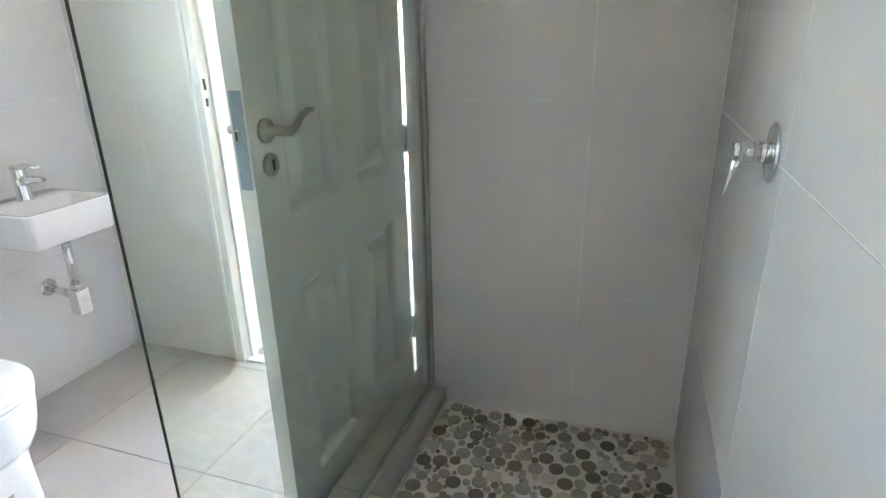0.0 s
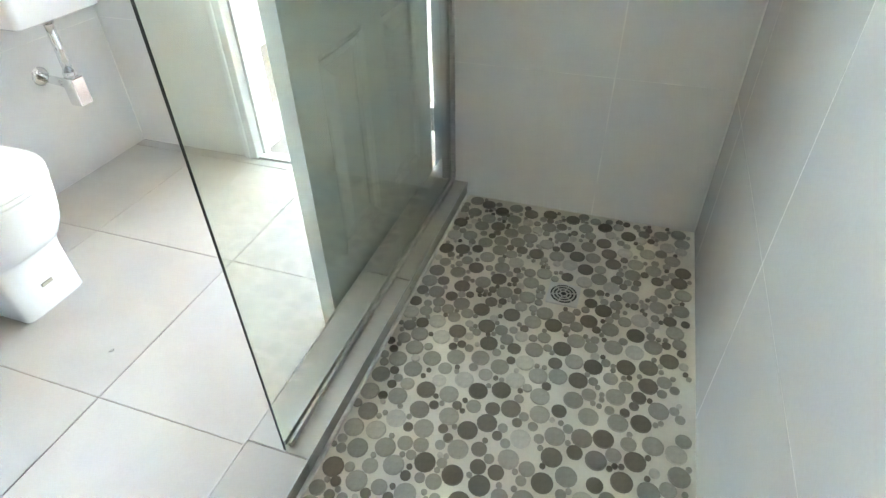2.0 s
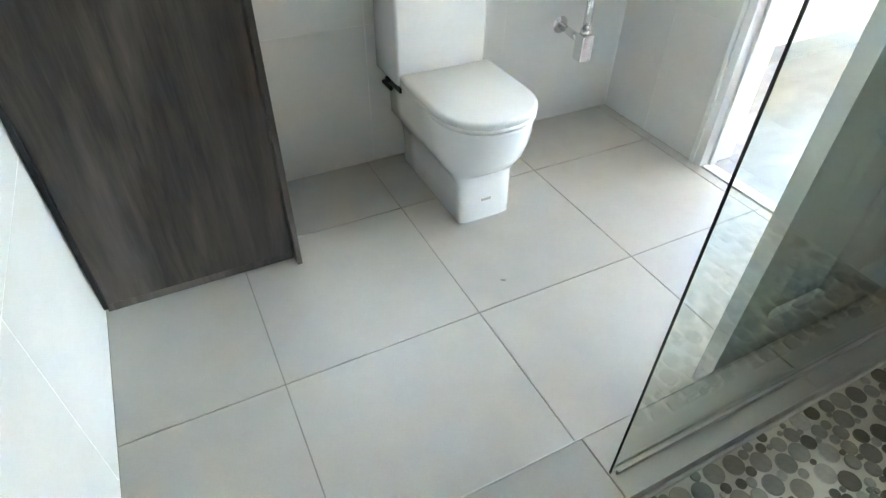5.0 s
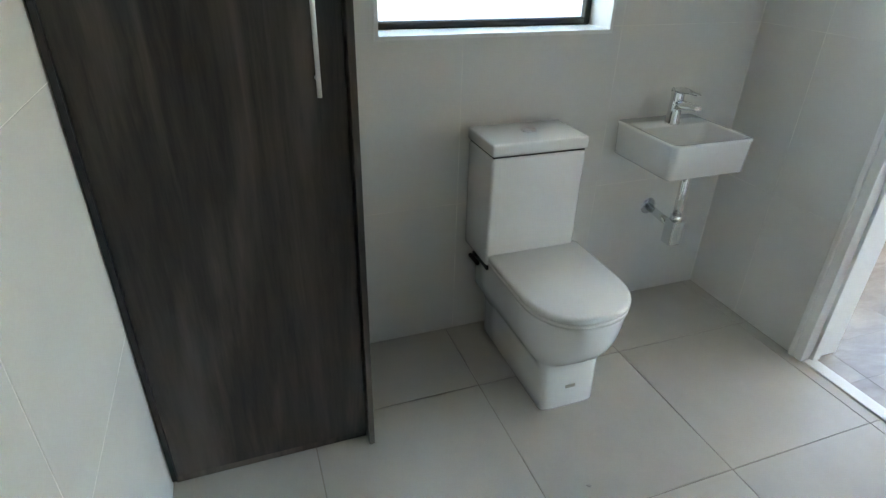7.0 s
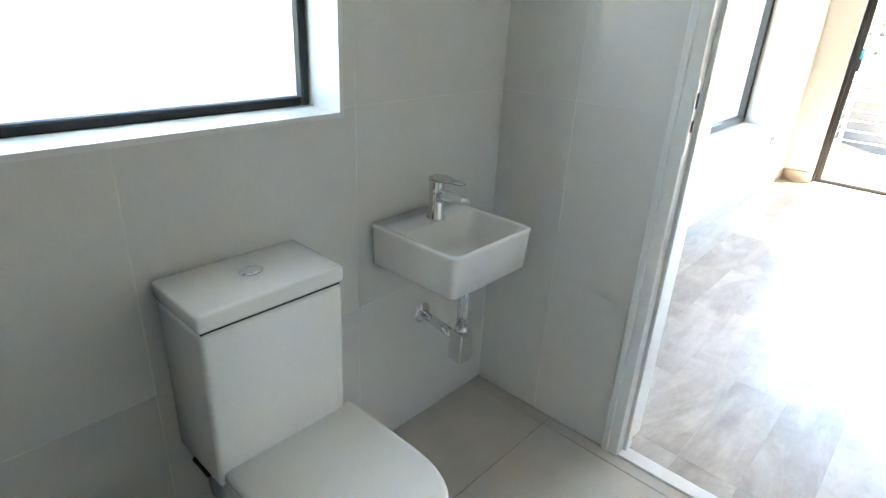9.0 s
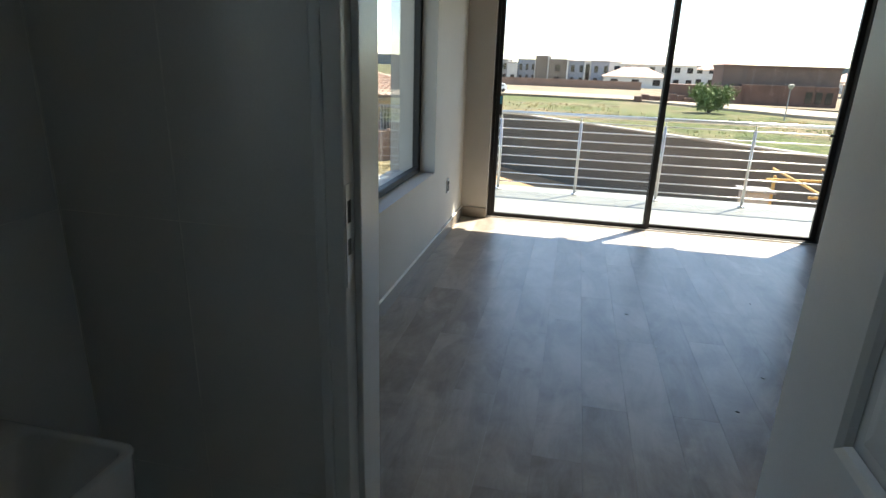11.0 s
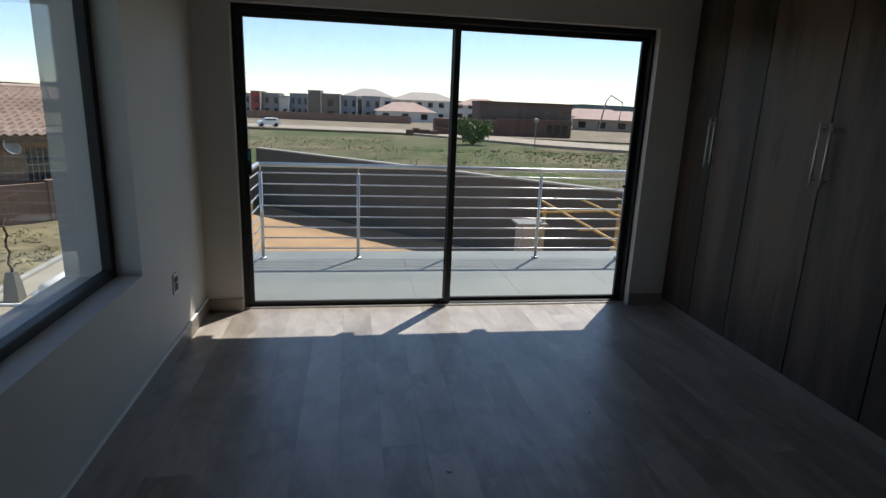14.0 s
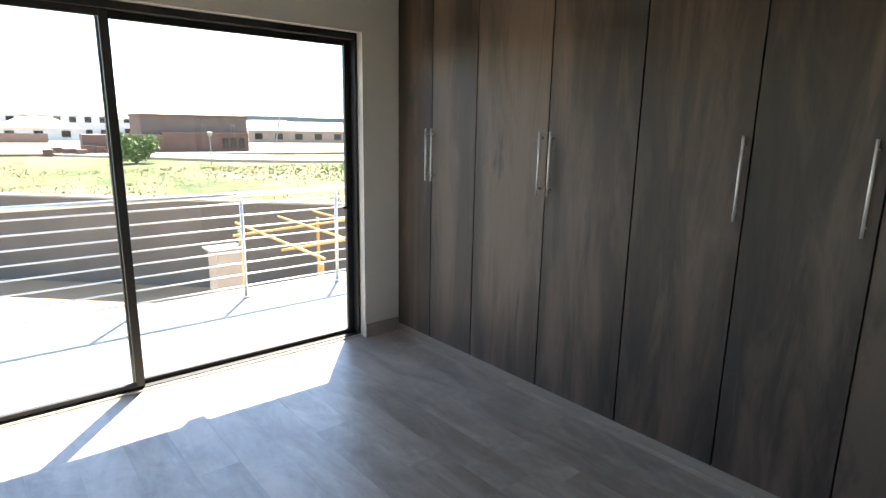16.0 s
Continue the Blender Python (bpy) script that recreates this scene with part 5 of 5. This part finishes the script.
for k in range(2600):
    x, y = random.uniform(0, 40), random.uniform(28, 64)
    if x + y < 27:
        continue
    for q in range(4):
        a = random.uniform(0, 6.28)
        l = Vector((math.cos(a), math.sin(a), 0))
        c = Vector((x, y, GZ - 0.03)) + l * random.uniform(0, 0.3)
        w = Vector((-l.y, l.x, 0)) * 0.07
        bm.faces.new([bm.verts.new(p_) for p_ in (c - w, c + w, c + l * 0.15 + Vector((0, 0, random.uniform(0.08, 0.25))))])
tagged(part("green_grass", bm, M_LEAF), "low green weeds and grass", "grass", "", "stuff")

M_YARDG = plain("yard_grass_blade", (0.20, 0.175, 0.075), 0.9, vary=0.35, scale=1.2, bump=0.0)
bm = bmesh.new()
for k in range(5200):
    x, y = random.uniform(-13, -2.6), random.uniform(11.0, 27)
    if y - x > 31.5 or noise.noise((x * 0.5, y * 0.5, 3.0)) < -0.12:
        continue
    for q in range(4):
        a = random.uniform(0, 6.28)
        l = Vector((math.cos(a), math.sin(a), 0))
        c = Vector((x, y, GZ + 0.41)) + l * random.uniform(0, 0.14)
        w = Vector((-l.y, l.x, 0)) * 0.035
        bm.faces.new([bm.verts.new(p_) for p_ in (c - w, c + w, c + l * random.uniform(0.06, 0.16) + Vector((0, 0, random.uniform(0.02, 0.09))))])
tagged(part("yard_grass", bm, M_YARDG), "short dry grass in the side yard", "grass", "", "stuff")

# lamp post, mast and building timber
lp = thing("street_lamp", "slim grey street lamp with a pale lantern", "street lamp", (21.7, 67.8, GZ))
bm = bmesh.new()
rod(bm, (0, 0, -0.1), (0, 0, 3.0), 0.06, 10, 0.045)
part("pole", bm, M_HOUSEG, lp)
bm = bmesh.new()
lathe(bm, [(0.12, 3.0), (0.28, 3.25), (0.3, 3.4), (0.1, 3.5)], 12)
part("lantern", bm, M_CAPW, lp)
mast = thing("pump_boom", "dark bent boom of a distant building machine", "machine boom", (54, 124, GZ))
bm = bmesh.new()
tube(bm, [(0, 0, 0), (1.2, 0, 6.6), (2.2, 0, 8.0), (5.0, 0, 6.6), (4.6, 0, 2.6)], 0.16, 8)
part("boom", bm, M_HOUSEG, mast)
tim = thing("timber_frame", "open frame of yellow timber beams on posts", "timber frame", (5.4, 13.0, GZ))
for k, (x0, y0, x1, y1) in enumerate(((0.05, 0.1, 0.15, 4.2), (1.15, 0.6, 1.25, 4.5), (2.2, 1.0, 2.3, 4.8), (-0.2, 3.4, 3.2, 3.9), (0.0, 1.6, 3.2, 2.0))):
    bm = bmesh.new()
    z = 2.4 if k < 3 else 2.28
    rod(bm, (x0, y0, z), (x1, y1, z), 0.026, 8)
    part("beam", bm, M_TIMBER, tim)
for x, y in ((0.1, 0.3), (0.15, 4.0), (2.3, 4.6), (2.2, 1.2)):
    part("post", boxed(x - 0.03, y - 0.03, 0, x + 0.03, y + 0.03, 2.27), M_TIMBER, tim)
pier_t = thing("plaster_pier", "grey plastered pier with a pale cap", "pier", (5.2, 17.0, GZ))
part("shaft", boxed(-0.25, -0.25, 0, 0.25, 0.25, 1.9), M_CAPW, pier_t)
part("cap", boxed(-0.36, -0.3, 1.9, 0.36, 0.3, 1.95, bevel=0.01, seg=1), M_CONC, pier_t)

# far hills
bm = bmesh.new()
prev = None
for k in range(90):
    a = radians(-80 + 160 * k / 89)
    r = 900
    h = 9 + 7 * noise.noise((k * 0.13, 2.0, 0)) + 4 * noise.noise((k * 0.5, 7.0, 0))
    cur = (bm.verts.new((r * math.sin(a), r * math.cos(a), GZ - 5)), bm.verts.new((r * math.sin(a), r * math.cos(a), h)))
    if prev:
        bm.faces.new((prev[0], cur[0], cur[1], prev[1]))
    prev = cur
structure("backdrop", bm, M_HILL, "low hazy hills on the horizon", "hills")

# ---- single tiles, planks and pebbles ----
ROWS_Z = [0.0, 0.54, 1.122, 1.704, 2.286, CEIL]
tiling(wall_west, [YN, 2.295, 2.873, 3.450, YF - 0.002], ROWS_Z, [BWIN], lambda u, v: (XL, u, v), (1, 0, 0), M_TILE, gap_v=0.0025)
tiling(wall_mid, [XL + 0.002, 0.36, 0.94, 1.52, SHX - 0.004], ROWS_Z, [DOOR], lambda u, v: (u, YF, v), (0, -1, 0), M_TILE, gap_v=0.0025)
tiling(wall_east, [YN + 0.002, 2.03, 2.61, 3.18, 3.75, SHY - 0.002], ROWS_Z, [], lambda u, v: (XR, u, v), (-1, 0, 0), M_TILE, gap_v=0.0025)
tiling(wall_south, [XL + 0.002, 0.52, 1.10, 1.68, 2.26, XR - 0.002], ROWS_Z, [], lambda u, v: (u, YN, v), (0, 1, 0), M_TILE, gap_v=0.0025)
tiling(wall_shower, [SHX, 2.112, XR - 0.002], [0.0, 0.560, 1.140, 1.765, 2.365, CEIL], [], lambda u, v: (u, SHY, v), (0, -1, 0), M_TILE, gap_v=0.0025)
tiling(wall_shower, [SHY + 0.002, YF - 0.009], [0.0, 0.567, 1.165, 1.765, 2.365, CEIL], [], lambda u, v: (SHX - 0.008, u, v), (-1, 0, 0), M_TILE, gap_v=0.0025)
floor_bath = structure("floor_bathroom", boxed(XL - 0.001, YN - 0.001, -0.029, KX1, YF + 0.04, -0.0025), M_FGROUT, "large pale floor tiles with dark joints", "floor")
tiling(floor_bath, joints(XL, KX0, 0.433, 0.575), joints(YN, 4.051, 2.842, 0.579), [], lambda u, v: (u, v, 0.0), (0, 0, 1), M_FTILE, thick=0.009)
structure("floor_strip", boxed(KX1, YN - 0.006, -0.029, XR, KY0 + 0.004, -0.0005), M_FTILE, "pale floor tiles beside the shower", "floor")

floor_bed = structure("floor_bedroom", boxed(BX0, 4.11, -0.029, WX + 0.03, 8.53, -0.010), M_PLANKBED, "grey-brown laminate plank floor", "floor")
random.seed(7)
PW, PL = 0.192, 1.29
x = BX0 + 0.001
while x < WX + 0.005:
    x1 = min(x + PW, WX + 0.03)
    y = BY0 - random.uniform(0, PL)
    while y < 8.525:
        a, b = max(y, BY0 + 0.002), min(y + PL, 8.528)
        if b - a > 0.02:
            part("plank", boxed(x + 0.0003, a + 0.0003, -0.009, x1 - 0.0003, b - 0.0003, 0.0), M_PLANK, floor_bed)
        y += PL
    xa, xb = max(x, 0.70), min(x1, 1.51)
    if xb - xa > 0.01:
        part("plank", boxed(xa + 0.0003, 4.11, -0.009, xb - 0.0003, BY0 + 0.001, 0.0), M_PLANK, floor_bed)
    x += PW

# round pebbles of the shower floor
m, nt, b = material("pebble")
oi = nt.nodes.new("ShaderNodeObjectInfo")
geo = nt.nodes.new("ShaderNodeNewGeometry")
add = nt.nodes.new("ShaderNodeMath")
add.operation = 'ADD'
nt.links.new(oi.outputs["Random"], add.inputs[0])
nt.links.new(geo.outputs["Random Per Island"], add.inputs[1])
fr_ = nt.nodes.new("ShaderNodeMath")
fr_.operation = 'FRACT'
nt.links.new(add.outputs[0], fr_.inputs[0])
c_ = ramp(nt, fr_.outputs[0], [(0.0, (0.185, 0.158, 0.122)), (0.30, (0.245, 0.214, 0.168)), (0.36, (0.37, 0.342, 0.286)), (0.90, (0.48, 0.452, 0.385)), (0.92, (0.62, 0.585, 0.51)), (1.0, (0.68, 0.645, 0.565))])
c_ = mixed(nt, 0.4, c_, ramp(nt, noise_tex(nt, coords(nt), 90, 5, 0.7), [(0.3, (0.45, 0.45, 0.45)), (0.7, (1, 1, 1))]), 'MULTIPLY')
nt.links.new(c_, b.inputs["Base Color"])
b.inputs["Roughness"].default_value = 0.42
M_PEBBLE = m


def disc(bm, r, at=(0, 0, 0), seg=16):
    rings = []
    for rr, h in ((r, 0.0), (r, 0.0035), (r * 0.93, 0.0048)):
        rings.append([bm.verts.new((at[0] + rr * math.cos(2 * math.pi * k / seg), at[1] + rr * math.sin(2 * math.pi * k / seg), at[2] + h)) for k in range(seg)])
    for a, c in zip(rings, rings[1:]):
        for k in range(seg):
            bm.faces.new((a[k], a[(k + 1) % seg], c[(k + 1) % seg], c[k]))
    bm.faces.new(rings[-1])


random.seed(33)
placed = []
cell = {}


def room_for(x, y, r, gap):
    for i in range(int(x / 0.06) - 1, int(x / 0.06) + 2):
        for j in range(int(y / 0.06) - 1, int(y / 0.06) + 2):
            for px, py, pr in cell.get((i, j), ()):
                if (px - x) ** 2 + (py - y) ** 2 < (pr + r + gap) ** 2:
                    return False
    return True


SX0, SX1, SY0, SY1 = KX1 + 0.006, XR - 0.008, KY1 + 0.006, SHY - 0.006


def lay(x, y, r):
    if not (SX0 + r * 0.7 < x < SX1 - r and SY0 + r * 0.7 < y < SY1 - r):
        return
    if abs(x - DX) < DR + r + 0.002 and abs(y - DY) < DR + r + 0.002:
        return
    if room_for(x, y, r, 0.0):
        placed.append((x, y, r))
        cell.setdefault((int(x / 0.06), int(y / 0.06)), []).append((x, y, r))


for _ in range(900):
    lay(random.uniform(SX0, SX1), random.uniform(SY0, SY1), 0.0232)
for r, tries, loose in ((0.0175, 1100, 0.7), (0.0115, 2200, 0.5), (0.0066, 1500, 0.5)):
    for _ in range(tries):
        if random.random() < loose:
            lay(random.uniform(SX0, SX1), random.uniform(SY0, SY1), r)
        else:
            px, py, pr = random.choice(placed)
            a_ = random.uniform(0, 2 * math.pi)
            d_ = pr + r + random.uniform(0.0002, 0.0015)
            lay(px + d_ * math.cos(a_), py + d_ * math.sin(a_), r)
pm = {}
sf = bpy.data.objects["shower_floor"]
rest = bmesh.new()
count = 0
near_ones = sorted(placed, key=lambda q: (q[2] < 0.01, q[1]))
for x, y, r in near_ones:
    if count < 300 and r > 0.01:
        if r not in pm:
            bm = bmesh.new()
            disc(bm, r)
            pm[r] = part("pebble", bm, M_PEBBLE, sf)
            pm[r].location = (x, y, SHZ)
        else:
            linked("pebble", pm[r], Matrix.Translation((x, y, SHZ)), sf)
        count += 1
    else:
        disc(rest, r, (x, y, SHZ), 12 if r < 0.01 else 16)
tagged(part("pebbles", rest, M_PEBBLE, sf), kind="stuff")


# crumbs and smears left on the floors
M_CRUMB = plain("plaster_crumb", (0.42, 0.41, 0.38), 0.9, vary=0.1)
random.seed(52)
for x, y, sx, dark in ((1.33, 3.62, 0.018, 0), (1.36, 3.60, 0.012, 0), (0.92, 2.98, 0.010, 0), (1.9, 5.55, 0.010, 1), (1.62, 6.1, 0.012, 1), (1.5, 6.5, 0.016, 1), (2.3, 6.9, 0.010, 1), (2.1, 5.9, 0.012, 1), (1.25, 7.2, 0.014, 1)):
    bm = bmesh.new()
    pts = [(sx * random.uniform(0.6, 1.2) * math.cos(k * math.pi / 4), sx * 0.6 * random.uniform(0.6, 1.2) * math.sin(k * math.pi / 4)) for k in range(8)]
    lo_ = [bm.verts.new((px, py, 0.0)) for px, py in pts]
    hi_ = [bm.verts.new((px * 0.6, py * 0.6, 0.003)) for px, py in pts]
    for k in range(8):
        bm.faces.new((lo_[k], lo_[(k + 1) % 8], hi_[(k + 1) % 8], hi_[k]))
    bm.faces.new(hi_)
    ob = tagged(part("crumb", bm, M_RUBBER if dark and sx < 0.011 else M_CRUMB), "small crumb of building dirt on the floor", "dirt", "dirt on the floors")
    ob.matrix_basis = pose(x, y, 0.0005, 0, 0, random.uniform(0, 180))
